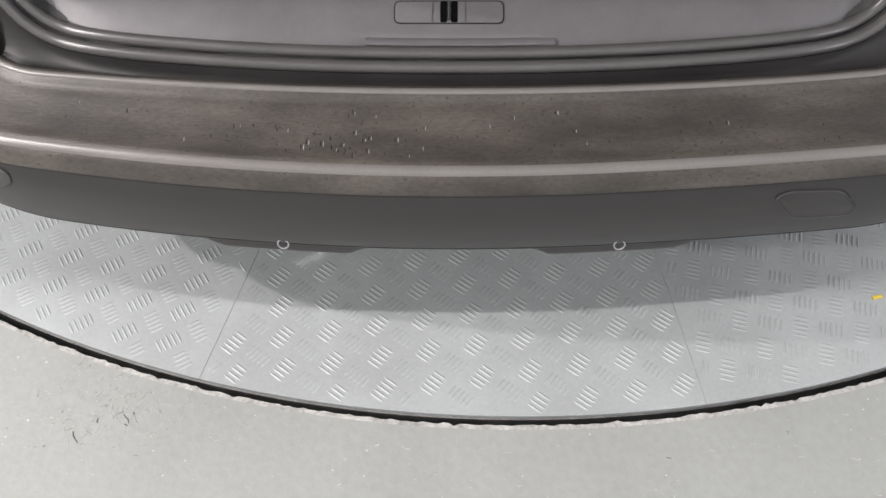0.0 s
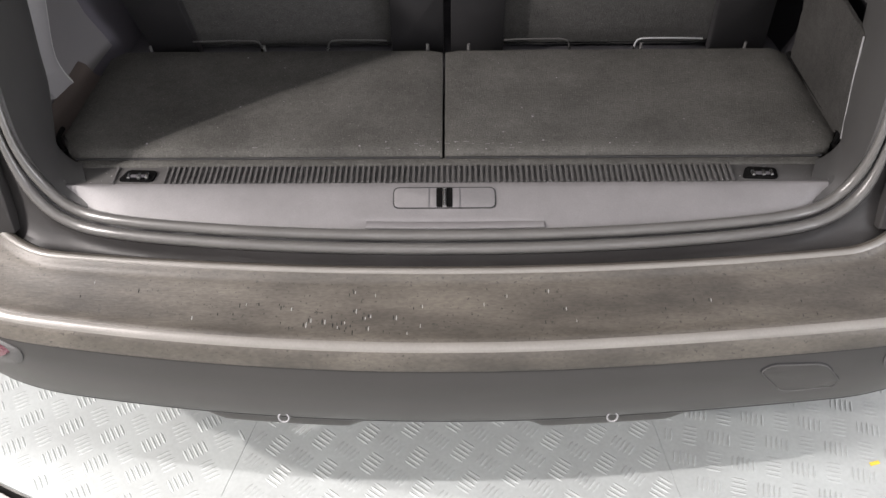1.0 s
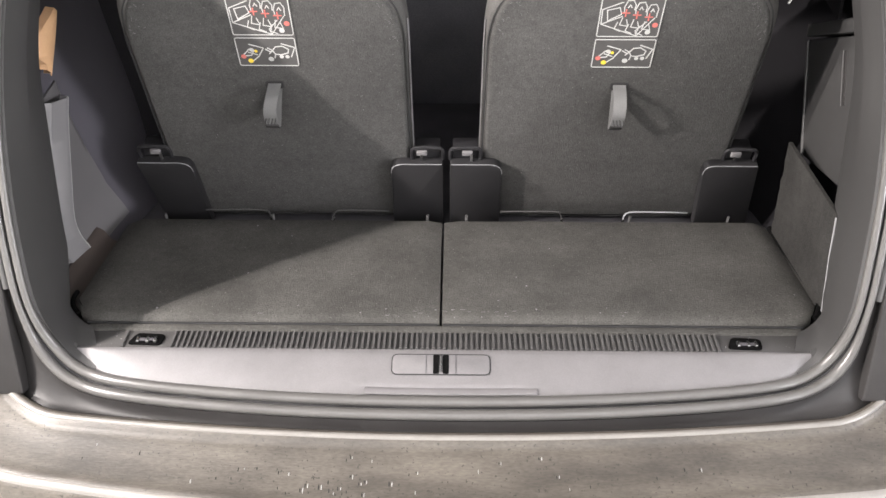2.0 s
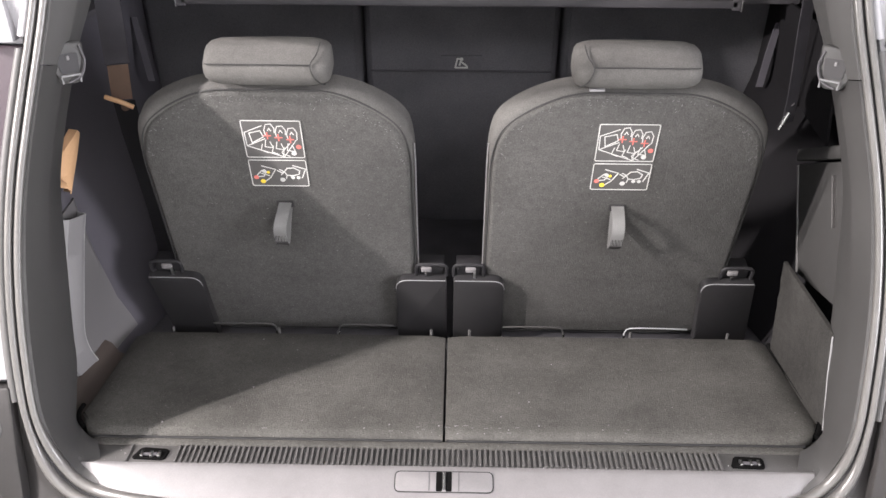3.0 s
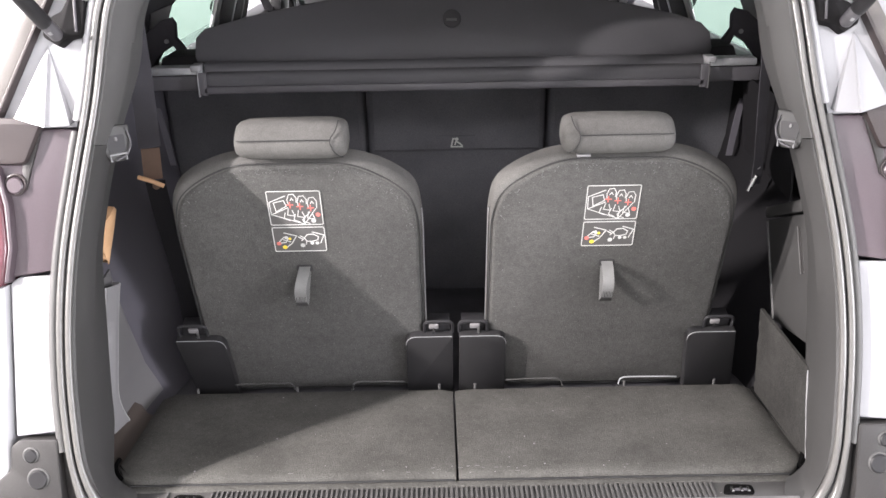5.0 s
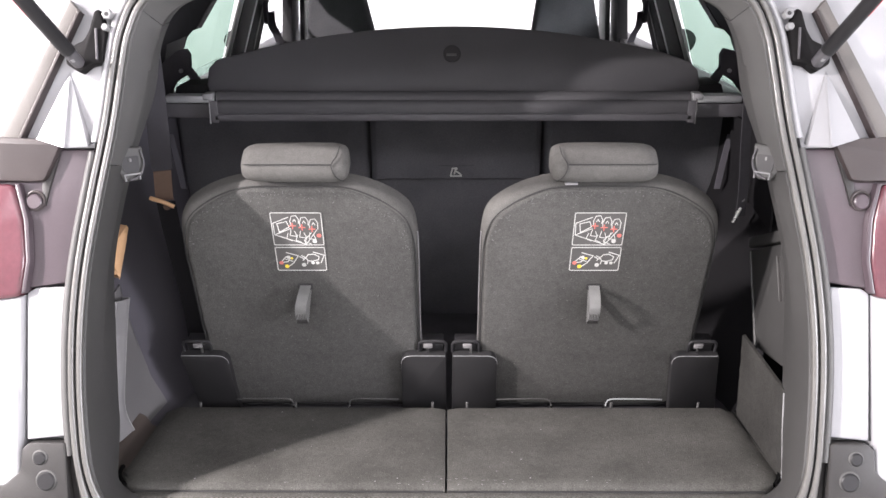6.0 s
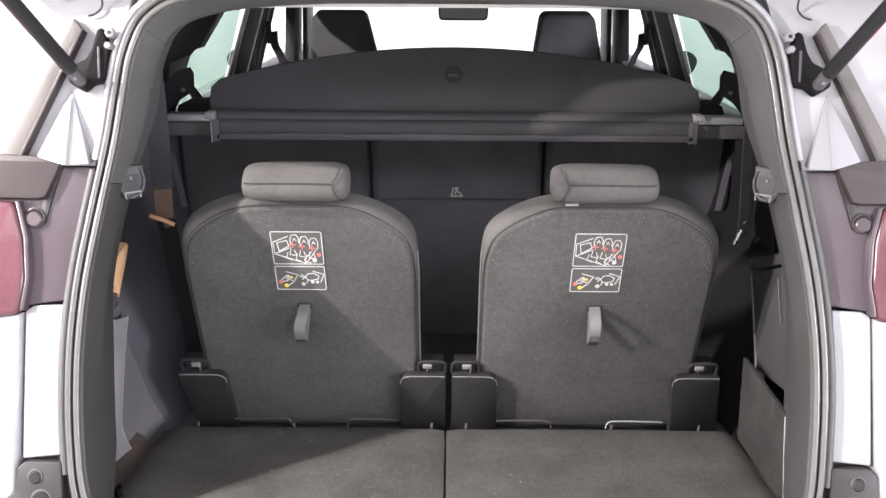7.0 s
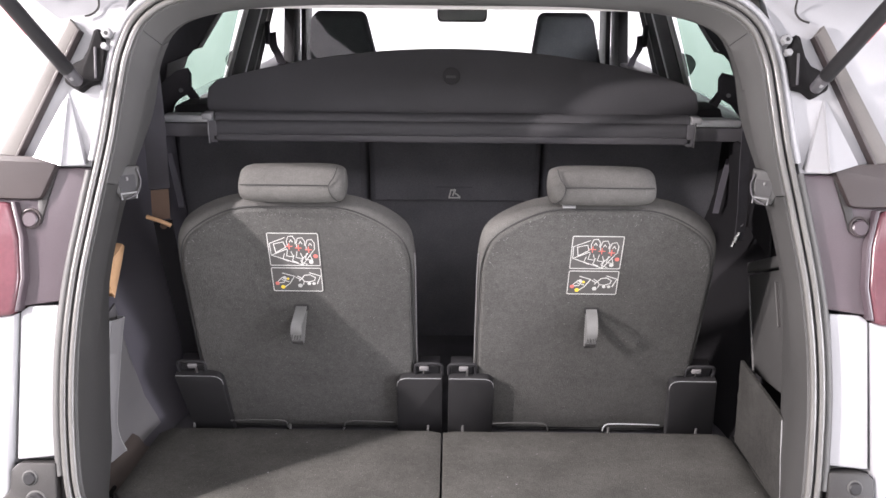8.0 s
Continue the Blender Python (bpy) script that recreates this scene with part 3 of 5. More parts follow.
def seal_frame(i):
    a, p, b = SEAL[i - 1], SEAL[i], SEAL[(i + 1) % len(SEAL)]
    t = (b - a).normalized()
    k = ease((p.z - 0.69) / 0.12)
    nrm = Vector((0, -0.42, 0.9)).lerp(Vector((0, -0.944, 0.33)), k).normalized()
    out = t.cross(nrm).normalized()
    centre = Vector((0, p.y, 1.1))
    if out.dot(p - centre) < 0:
        out = -out
    return p, out, nrm


# the seal is broad along the sill and narrow up the sides
SLIM = [ease((p.z - 0.685) / 0.10) for p in SEAL]


def seal_line(off, lift):
    line = []
    for i, k in enumerate(SLIM):
        p, out, nrm = seal_frame(i)
        line.append(p + out * (off * (1 - 0.30 * k)) + nrm * lift)
    return line


LIP_R = [0.0079 - 0.0028 * k for k in SLIM]
seal = part("weather_seal", tube(seal_line(-0.0095, 0.004), LIP_R, 10, closed=True), M_RUBBER, car, "double-lipped grey rubber tailgate seal", 60)
part("outer_lip", tube(seal_line(0.0095, 0.004), LIP_R, 10, closed=True), M_RUBBER, seal, smooth=60)
part("groove", tube(seal_line(0.0, -0.002), [0.0062 - 0.0010 * k for k in SLIM], 6, closed=True), M_GROOVE, seal, "dark groove between the lips", 60)


# dark drip channel swept between the seal and the bumper lip
def channel_rows(s):
    ids = [i for i in range(len(SEAL)) if SEAL[i].x * s >= -0.004 and SEAL[i].z < 0.86]
    ids.sort(key=lambda i: (SEAL[i].x * s + SEAL[i].z * 2))
    rows, run, last = [], 0.0, None
    for i in ids:
        p, out, nrm = seal_frame(i)
        run += (p - last).length if last is not None else max(0.0, p.x * s)
        last = p
        x = s * min(0.715, run * 1.02)
        a = p + out * (0.0175 - 0.006 * SLIM[i])
        low = a + Vector((0.004 * s * ease((p.z - 0.67) / 0.05), -0.001, -0.011))
        b = Vector((x, lip_y(x) + 0.008, lip_z(x) - 0.003))
        c = Vector((x, lip_y(x) + 0.014, lip_z(x) - 0.012))
        row = [p + out * 0.004 - nrm * 0.006, a, low]
        for u in (0.25, 0.5, 0.75):
            row.append(low.lerp(c, u) + Vector((0, 0, -0.006 * math.sin(math.pi * u))))
        rows.append(row + [c, b])
    return rows


left_rows, right_rows = channel_rows(-1), channel_rows(1)
part("drip_channel", sheet(left_rows[::-1] + right_rows[1:], 0.002), M_GUTTER, car, "shaded black channel below the seal", 50)


def loop_band(i0, i1, profile, thick):
    """A strip along part of the seal's line; profile: offsets outwards and lifts."""
    rows = []
    for i in range(i0, i1 + 1):
        p, out, nrm = seal_frame(i % len(SEAL))
        rows.append([p + out * o + nrm * h for o, h in profile])
    return sheet(rows, thick)


def index_at(side, z):
    best, found = 9, 0
    for i, p in enumerate(SEAL):
        if p.x * side > 0.3 and abs(p.z - z) < best:
            best, found = abs(p.z - z), i
    return found


r_low, r_mid, l_low, l_mid = index_at(1, 0.80), index_at(1, 1.27), index_at(-1, 0.80), index_at(-1, 1.27)
FLANGE = [(0.0115, 0.000), (0.015, 0.004), (0.020, 0.005), (0.0245, 0.001), (0.027, -0.014)]
part("aperture_flange", loop_band(r_mid, l_mid, FLANGE, 0.002), M_PAINT, car, "white painted tailgate aperture flange", 60)
part("lower_flange", loop_band(r_low, r_mid - 1, FLANGE, 0.002), M_TRIM, car, "grey plastic lower aperture edge", 60)
part("lower_flange", loop_band(l_mid + 1, l_low, FLANGE, 0.002), M_TRIM, car, "grey plastic lower aperture edge", 60)

# ---------------------------------------------------------------- rear body beside the opening
def gate_pose(off=0.0):
    """x across, y up the leaning plane of the opening, z towards the rear."""
    return plane_pose((MID, 0.06 - off, 1.0), (1, 0, 0), (0, 0.35, 1))


RISE = math.sqrt(1 + 0.35 ** 2)


def gate_slab(points, off, thick, bev=0.003, radius=0.0, seg=2):
    pts = [(x, (z - 1.0) * RISE) for x, z in points]
    return shift(slab(rounded(pts, radius) if radius else pts, thick, bev, seg), gate_pose(off))


def mirror(points, s):
    return [(x * s, z) for x, z in points]


for s in (-1, 1):
    # white quarter panel, upper part with a slanting groove and a folded triangle
    up = gate_slab(mirror([(0.562, 1.262), (0.548, 1.33), (0.540, 1.40), (0.520, 1.47), (0.50, 1.54), (0.86, 1.54), (0.86, 1.262)], s), -0.012, 0.02, 0.003)
    upper = part("quarter_panel", up, M_PAINT, car, "white painted body beside the opening")
    corner_pts = {"apex": (0.601, 1.378, -0.0118), "outer": (0.647, 1.280, 0.006), "mid": (0.598, 1.270, 0.020), "inner": (0.566, 1.269, 0.006), "low_outer": (0.647, 1.280, -0.013), "low_inner": (0.566, 1.269, -0.013)}
    fold = bmesh.new()
    v = {k: fold.verts.new(gate_pose(off) @ Vector((x * s, (z - 1.0) * RISE, 0))) for k, (x, z, off) in corner_pts.items()}
    for a, b, c in (("apex", "outer", "mid"), ("apex", "mid", "inner"), ("apex", "low_outer", "outer"), ("apex", "inner", "low_inner"), ("mid", "outer", "low_outer"), ("mid", "low_inner", "inner"), ("mid", "low_outer", "low_inner")):
        fold.faces.new((v[a], v[b], v[c]))
    fold_part = part("pillar_fold", fold, M_PAINT, upper, "folded white panel corner", 10)
    ridge_a, ridge_b = (gate_pose(off) @ Vector((x * s, (z - 1.0) * RISE, 0)) for x, z, off in ((0.6005, 1.366, -0.008), (0.598, 1.271, 0.0195)))
    part("pillar_ridge", tube([ridge_a, ridge_b], [0.0016, 0.0026], 8), M_PAINT, fold_part)
    part("gutter_strip", gate_slab(mirror([(0.712, 1.272), (0.676, 1.275), (0.580, 1.470), (0.595, 1.487)], s), 0.004, 0.03, 0.003), M_GUTTERSTRIP, upper, "warm grey rubber gutter strip")
    part("gutter_edge", gate_slab(mirror([(0.679, 1.275), (0.674, 1.275), (0.578, 1.470), (0.582, 1.472)], s), 0.007, 0.03, 0.001), M_LAMPEDGE, upper, "dark gutter edge")
    # lamp housing
    housing = part("lamp_housing", gate_slab(mirror([(0.560, 1.262), (0.585, 1.16), (0.602, 1.062), (0.90, 1.020), (0.90, 1.262)], s), -0.008, 0.03, 0.004), M_LAMPBOX, car, "plum-grey tail lamp housing")
    part("lamp_cover", gate_slab(mirror([(0.608, 1.274), (0.640, 1.281), (0.72, 1.285), (0.90, 1.285), (0.90, 1.222), (0.652, 1.217), (0.634, 1.219)], s), 0.008, 0.03, 0.006, 0.006), M_LAMPEDGE, housing, "brown-grey upper lamp cover")
    part("lens", gate_slab(mirror([(0.682, 1.214), (0.90, 1.22), (0.90, 1.02), (0.672, 1.046), (0.664, 1.10), (0.668, 1.16)], s), 0.010, 0.05, 0.010, 0.012, 3), M_RED, housing, "dark red tail lamp lens")
    part("lamp_rib", gate_slab(mirror([(0.674, 1.214), (0.682, 1.214), (0.668, 1.160), (0.664, 1.10), (0.672, 1.050), (0.664, 1.052), (0.656, 1.10), (0.659, 1.160)], s), 0.008, 0.02, 0.0035), M_LAMPBOX, housing)
    # dark wedge laid on the housing for the shade in its recess
    part("notch_shade", gate_slab(mirror([(0.612, 1.262), (0.640, 1.222), (0.643, 1.205), (0.637, 1.178), (0.630, 1.205)], s), -0.0035, 0.004, 0.001), M_GUTTER, housing)
    knob = shift(disc(0.0125, 0.01, 24, 0.002), gate_pose(0.003) @ pose(0.653 * s, 0.186 * RISE, 0))
    screw = part("screw_cap", knob, M_LAMPBOX, housing, "round plum-grey screw cap")
    part("cap_ring", shift(ring(0.0145, 0.0022), gate_pose(-0.003) @ pose(0.653 * s, 0.186 * RISE, 0)), M_LAMPEDGE, screw)
    # white lower panel, with a vertical crease
    low = part("lower_panel", gate_slab(mirror([(0.606, 1.056), (0.608, 0.98), (0.604, 0.832), (0.668, 0.826), (0.668, 1.046), (0.655, 1.054)], s), -0.006, 0.03, 0.006, 0.004, 3), M_PAINT, car, "white painted lower body panel")
    part("side_fold", gate_slab(mirror([(0.670, 1.047), (0.672, 0.90), (0.673, 0.76), (0.90, 0.72), (0.90, 1.016)], s), 0.004, 0.04, 0.010, 0.0, 3), M_PAINT, low)
    # black bumper corner with its screws
    corner = part("bumper_corner", gate_slab(mirror([(0.602, 0.828), (0.660, 0.828), (0.672, 0.818), (0.674, 0.785), (0.70, 0.765), (0.90, 0.74), (0.90, 0.66), (0.59, 0.66), (0.597, 0.74)], s), 0.006, 0.03, 0.004, 0.005), M_GUTTER, car, "black plastic bumper corner")
    for bx, bz, br in ((0.642, 0.806, 0.0105), (0.632, 0.772, 0.015)):
        at = gate_pose(0.010) @ pose(bx * s, (bz - 1) * RISE, 0)
        bolt = part("screw", shift(disc(br, 0.008, 20, 0.0025), at), M_BLACK, corner, "black push-in screw")
        part("washer", shift(ring(br, 0.0018), gate_pose(0.006) @ pose(bx * s, (bz - 1) * RISE, 0)), M_TRIM, bolt)
    # strut bracket
    bracket = part("strut_bracket", gate_slab(mirror([(0.547, 1.474), (0.555, 1.471), (0.563, 1.442), (0.572, 1.427), (0.586, 1.421), (0.600, 1.407), (0.599, 1.392), (0.577, 1.379), (0.562, 1.391), (0.541, 1.395), (0.536, 1.440)], s), 0.010, 0.02, 0.003, 0.004), M_BRACKET, car, "black strut mounting bracket")
    part("bolt", shift(disc(0.0085, 0.012, 6, 0.0015), gate_pose(0.016) @ pose(0.533 * s, 0.467 * RISE, 0)), M_GREYCLIP, bracket, "hexagon bolt")
    part("bolt", shift(disc(0.006, 0.012, 6, 0.0012), gate_pose(0.016) @ pose(0.536 * s, 0.448 * RISE, 0)), M_GREYCLIP, bracket)
    # gas strut
    base, tip = Vector((MID + 0.575 * s, 0.176, 1.397)), Vector((MID + 0.672 * s, -0.20, 1.78))
    d = (tip - base).normalized()
    strut = part("gas_strut", tube([base + d * 0.026, base + d * 0.50], 0.0112, 14), M_BLACK, car, "black tailgate gas strut")
    socket = part("ball_socket", tube([base - d * 0.008, base - d * 0.004, base + d * 0.012, base + d * 0.030, base + d * 0.034], [0.006, 0.0095, 0.0100, 0.0104, 0.0085], 14), M_TRIM_DARK, strut, "dark grey ball socket", 60)
    # small pale piece painted in as the socket's highlight
    part("ball_highlight", tube([base + d * 0.002 + Vector((0, -0.0105, 0.002)), base + d * 0.008 + Vector((0, -0.0110, 0.002))], 0.0042, 10), M_GREYCLIP, socket, "pale spot for the highlight on the ball socket")
    edge = Vector((0.0068 * s, -0.0078, -0.0020))
    part("stripe", tube([base + d * 0.11 + edge, base + d * 0.50 + edge], 0.0026, 8), M_REDBAR, strut, "thin red painted stripe")
    wire = [gate_pose(-0.004 if k else 0.01) @ Vector((x * s, (z - 1) * RISE, 0)) for k, (x, z) in enumerate(((0.5495, 1.524), (0.552, 1.507), (0.5575, 1.497), (0.566, 1.492), (0.574, 1.490)))]
    part("cable", tube(curve(wire, 16), 0.0017, 6), M_GUTTER, car, "thin dark cable into the body", 60)
    part("bolt_hole", shift(disc(0.0032, 0.003, 12, 0.0004), gate_pose(0.0172) @ pose(0.533 * s, 0.467 * RISE, 0)), M_GROOVE, bracket, "dark bolt hole")
    part("bracket_rib", tube([gate_pose(0.013) @ Vector((0.5505 * s, 0.445 * RISE, 0)), gate_pose(0.013) @ Vector((0.5485 * s, 0.399 * RISE, 0))], 0.0022, 8), M_TRIM_DARK, bracket, "worn bracket rib")

# the wheels, standing on the turntable
for s in (-1, 1):
    for wy in (0.82, 3.50):
        at = pose(0.80 * s, wy, 0.338, 0, 90 * s, 0)
        prof = [(0.235, -0.10), (0.30, -0.105), (0.328, -0.085), (0.336, -0.05), (0.336, 0.05), (0.328, 0.085), (0.30, 0.105), (0.235, 0.10)]
        tyre = grid([[(r * math.cos(2 * math.pi * k / 48), r * math.sin(2 * math.pi * k / 48), h) for k in range(48)] for r, h in prof + [prof[0]]], closed=True)
        wheel = part("wheel", shift(tyre, at), M_GROOVE, car, "black rubber tyre on an alloy wheel", 40)
        part("rim", shift(shift(disc(0.236, 0.16, 40, 0.01), pose(0, 0, 0.08)), at), M_ALLOY, wheel, "grey alloy rim")

# the open tailgate overhead, which the struts hold; unseen, lengthened to shade the bumper
TAIL = plane_pose((0, 0.24, 1.605), (1, 0, 0), (0, -0.86, 0.46))
gate = part("tailgate", shift(slab(rounded([(-0.56, 0.0), (0.56, 0.0), (0.66, 0.45), (0.68, 1.095), (0.60, 1.16), (0.30, 1.207), (0, 1.22), (-0.30, 1.207), (-0.60, 1.16), (-0.68, 1.095), (-0.66, 0.45)], 0.06), 0.05, 0.012, 3), TAIL @ pose(0, 0, 0.05)), M_PAINT, car, "white open tailgate", 50)
part("tailgate_lining", shift(slab(rounded([(-0.52, 0.03), (0.52, 0.03), (0.62, 0.45), (0.63, 1.17), (-0.63, 1.17), (-0.62, 0.45)], 0.06), 0.012, 0.004), TAIL @ pose(0, 0, -0.002)), M_TRIM, gate, "grey tailgate lining")

# ---------------------------------------------------------------- sill, ribs and latch
def sill_front(x):
    return -0.082 + 0.14 * x * x + 2.2 * max(0.0, abs(x) - 0.43) ** 2 + 14 * max(0.0, -x - 0.51) ** 2


rows = []
for k in range(81):
    x = -0.530 + 1.052 * k / 80
    f = sill_front(x)
    scoop = 0.003 * ease((x + 0.122) / 0.012) * (1 - ease((x - 0.100) / 0.012))
    row = [(x, -0.0065, 0.690), (x, -0.0075, 0.7003), (x, -0.011, 0.7015)]
    for u in (0.12, 0.25, 0.4, 0.55, 0.68, 0.735, 0.76, 0.79, 0.88, 1.0):
        y = -0.011 + (f + 0.011) * u
        z = 0.7015 - 0.027 * u ** 1.35 - scoop * ease((u - 0.74) / 0.05)
        row.append((x, y, z))
    row += [(x, f - 0.004, row[-1][2] - 0.004), (x, f - 0.005, row[-1][2] - 0.018)]
    rows.append(row)
sill = part("sill_trim", sheet(rows, 0.002), M_SILL, car, "satin grey plastic loading sill", 45)


def sill_pose(x, y):
    f = sill_front(x)
    u = (y + 0.011) / (f + 0.011)
    z = 0.7015 - 0.027 * u ** 1.35
    slope = 0.027 * 1.35 * u ** 0.35 / abs(f + 0.011)
    return plane_pose((x, y, z), (1, 0, 0), (0, 1, slope))


def sill_edge(x):
    return sill_front(x) + 0.011


edge_line = [(x / 1000, sill_edge(x / 1000), 0.7015 - 0.027 * ((sill_edge(x / 1000) + 0.011) / (sill_front(x / 1000) + 0.011)) ** 1.35 - 0.001) for x in range(-112, 129, 4)]
part("sill_ridge", tube(edge_line, 0.0068, 10, flat=0.45), M_SILL, sill, "raised centre ridge of the sill")
at = sill_pose(-0.006, -0.034)
shape = rounded([(-0.069, -0.0155), (0.069, -0.0155), (0.069, 0.0155), (-0.069, 0.0155)], 0.008)
latch = part("latch_cover", shift(slab(shape, 0.004, 0.0012), at @ pose(0, 0, 0.0014)), M_SILL, sill, "grey rounded latch cover")
part("cover_gap", shift(strokes([shape + [shape[0]]], 0.0022, 0.0009), at), M_GROOVE, latch)
for dx in (-0.0068, 0.0068):
    part("slot", shift(slab(rounded([(dx - 0.0043, -0.0150), (dx + 0.0043, -0.0150), (dx + 0.0043, 0.0150), (dx - 0.0043, 0.0150)], 0.002), 0.003, 0), at @ pose(0, 0, 0.0020)), M_PIT, latch, "black latch slot")
part("striker_bar", shift(tube([(0.0, -0.013, 0.0035), (0.0, 0.013, 0.0035)], 0.0018, 10), at), M_STEEL, latch, "bright steel striker")
for dx in (-0.021, 0.021):
    part("cover_line", shift(strokes([[(dx, -0.0145), (dx, 0.0145)]], 0.0009, 0.0008), at @ pose(0, 0, 0.0013)), M_TRIM_DARK, latch)
ribs_base = part("ribbed_strip", box(-0.528, 0.520, -0.0062, 0.034, 0.680, 0.6985, 0.002), M_RIB, car, "ribbed dark plastic sill strip")
rib_mesh = bpy.data.meshes.new("rib")
rib_mesh.from_pydata([(-0.0019, -0.0055, 0.698), (0.0019, -0.0055, 0.698), (0.0015, -0.0045, 0.7015), (-0.0015, -0.0045, 0.7015), (-0.0019, 0.030, 0.698), (0.0019, 0.030, 0.698), (0.0015, 0.029, 0.7022), (-0.0015, 0.029, 0.7022)],
                     [], [(0, 1, 2, 3), (5, 4, 7, 6), (3, 2, 6, 7), (1, 5, 6, 2), (4, 0, 3, 7)])
rib_mesh.materials.append(M_RIB)
for k in range(118):
    x = -0.468 + 0.925 * k / 117
    if abs(x + 0.4335) > 0.03 and abs(x - 0.4335) > 0.034:
        rib = new("rib", rib_mesh)
        rib.parent = ribs_base
        rib.location = (x, 0, 0)
for s in (-1, 1):
    x = 0.4345 * s
    hole = part("hook_recess", shift(slab(rounded([(-0.028, -0.010), (0.022, -0.012), (0.024, 0.011), (-0.018, 0.014)], 0.007), 0.003, 0.0008), pose(x, 0.010, 0.7012)), M_PIT, ribs_base, "dark lashing-eye recess")
    eye = part("lashing_eye", box(x - 0.010, x + 0.012, 0.004, 0.009, 0.7015, 0.7050, 0.0012), M_TRIM_DARK, hole, "dark lashing eye")
    for dx in (-0.012, 0.002, 0.013):
        part("eye_clip", box(x + dx - 0.0022, x + dx + 0.0022, 0.001, 0.012, 0.7015, 0.7058, 0.001), M_STEEL, eye, "bright worn metal edge")
    part("sill_end", sheet([[(s * q[0] - 0.004, q[1], q[2]) for q in r] for r in (
        [(0.527, -0.004, 0.701), (0.548, 0.004, 0.706), (0.566, 0.012, 0.722)],
        [(0.529, -0.018, 0.693), (0.550, -0.012, 0.704), (0.568, -0.004, 0.728)])], 0.003), M_TRIM_LOW, car, "dark grey sill end cap")

# ---------------------------------------------------------------- pillar trims, side walls, roof lining
INNER = [(0.44, 0.012, 0.700), (0.515, 0.022, 0.703), (0.556, 0.055, 0.712), (0.571, 0.10, 0.735), (0.573, 0.128, 0.78), (0.575, 0.142, 0.83), (0.580, 0.186, 0.952), (0.579, 0.212, 1.046), (0.562, 0.240, 1.14), (0.537, 0.268, 1.233),
         (0.505, 0.298, 1.326), (0.492, 0.322, 1.405), (0.462, 0.338, 1.462), (0.395, 0.347, 1.492), (0.28, 0.352, 1.503), (0.0, 0.354, 1.506)]
inner_right = curve(INNER, 120)


def edge_pair(s):
    """Matching stations down one side: the seal's inner edge and the trim's inner edge."""
    ids = [i for i in range(len(SEAL)) if SEAL[i].x * s >= -0.001 and (SEAL[i].z > 0.69 or abs(SEAL[i].x) > 0.505)]
    ids.sort(key=lambda i: (SEAL[i].z if abs(SEAL[i].x) > 0.45 else 3 - abs(SEAL[i].x)))
    pairs = []
    for k, i in enumerate(ids):
        p, out, nrm = seal_frame(i)
        a = p - out * (0.0165 - 0.0050 * SLIM[i]) + nrm * 0.001
        u = k / (len(ids) - 1)
        pairs.append((a, u))
    outl = []
    lens = [0.0]
    for (a, _), (b, _) in zip(pairs[:-1], pairs[1:]):
        lens.append(lens[-1] + (b - a).length)
    first = next(j for j, q in enumerate(inner_right) if q.x > 0.500 and q.z < 0.72)
    for (a, _), d in zip(pairs, lens):
        u = d / lens[-1]
        j = first + u * (120 - first)
        q = inner_right[int(j)].lerp(inner_right[min(120, int(j) + 1)], j - int(j))
        outl.append((a, Vector((q.x * s + MID * (0.7 if s < 0 else ease((q.z - 0.9) / 0.3)), q.y, q.z))))
    return outl


def trim_sheet(pairs, s):
    rows = []
    for a, b in pairs:
        d = b - a
        away = Vector((-s * 0.55, -0.6, 0.1 if a.z < 1.4 else -0.5))
        fold = ease((a.z - 0.93) / 0.12)
        row = []
        for u, h, f in ((0, -0.004, -0.004), (0.04, 0.002, 0.003), (0.25, 0.009, 0.015), (0.47, 0.012, 0.0265), (0.53, 0.012, 0.0265), (0.76, 0.010, 0.012), (0.94, 0.004, 0.003), (1.0, 0.0, 0.0)):
            row.append(a + d * u + away * (h + (f - h) * fold))
        row.append(b + Vector((0.006 * s, 0.010, 0.0 if a.z < 1.4 else 0.006)))
        row.append(b + Vector((0.05 * s if a.z < 1.42 else 0.01 * s, 0.030, 0.0 if a.z < 1.42 else 0.03)))
        rows.append(row)
    return sheet(rows, 0.002)


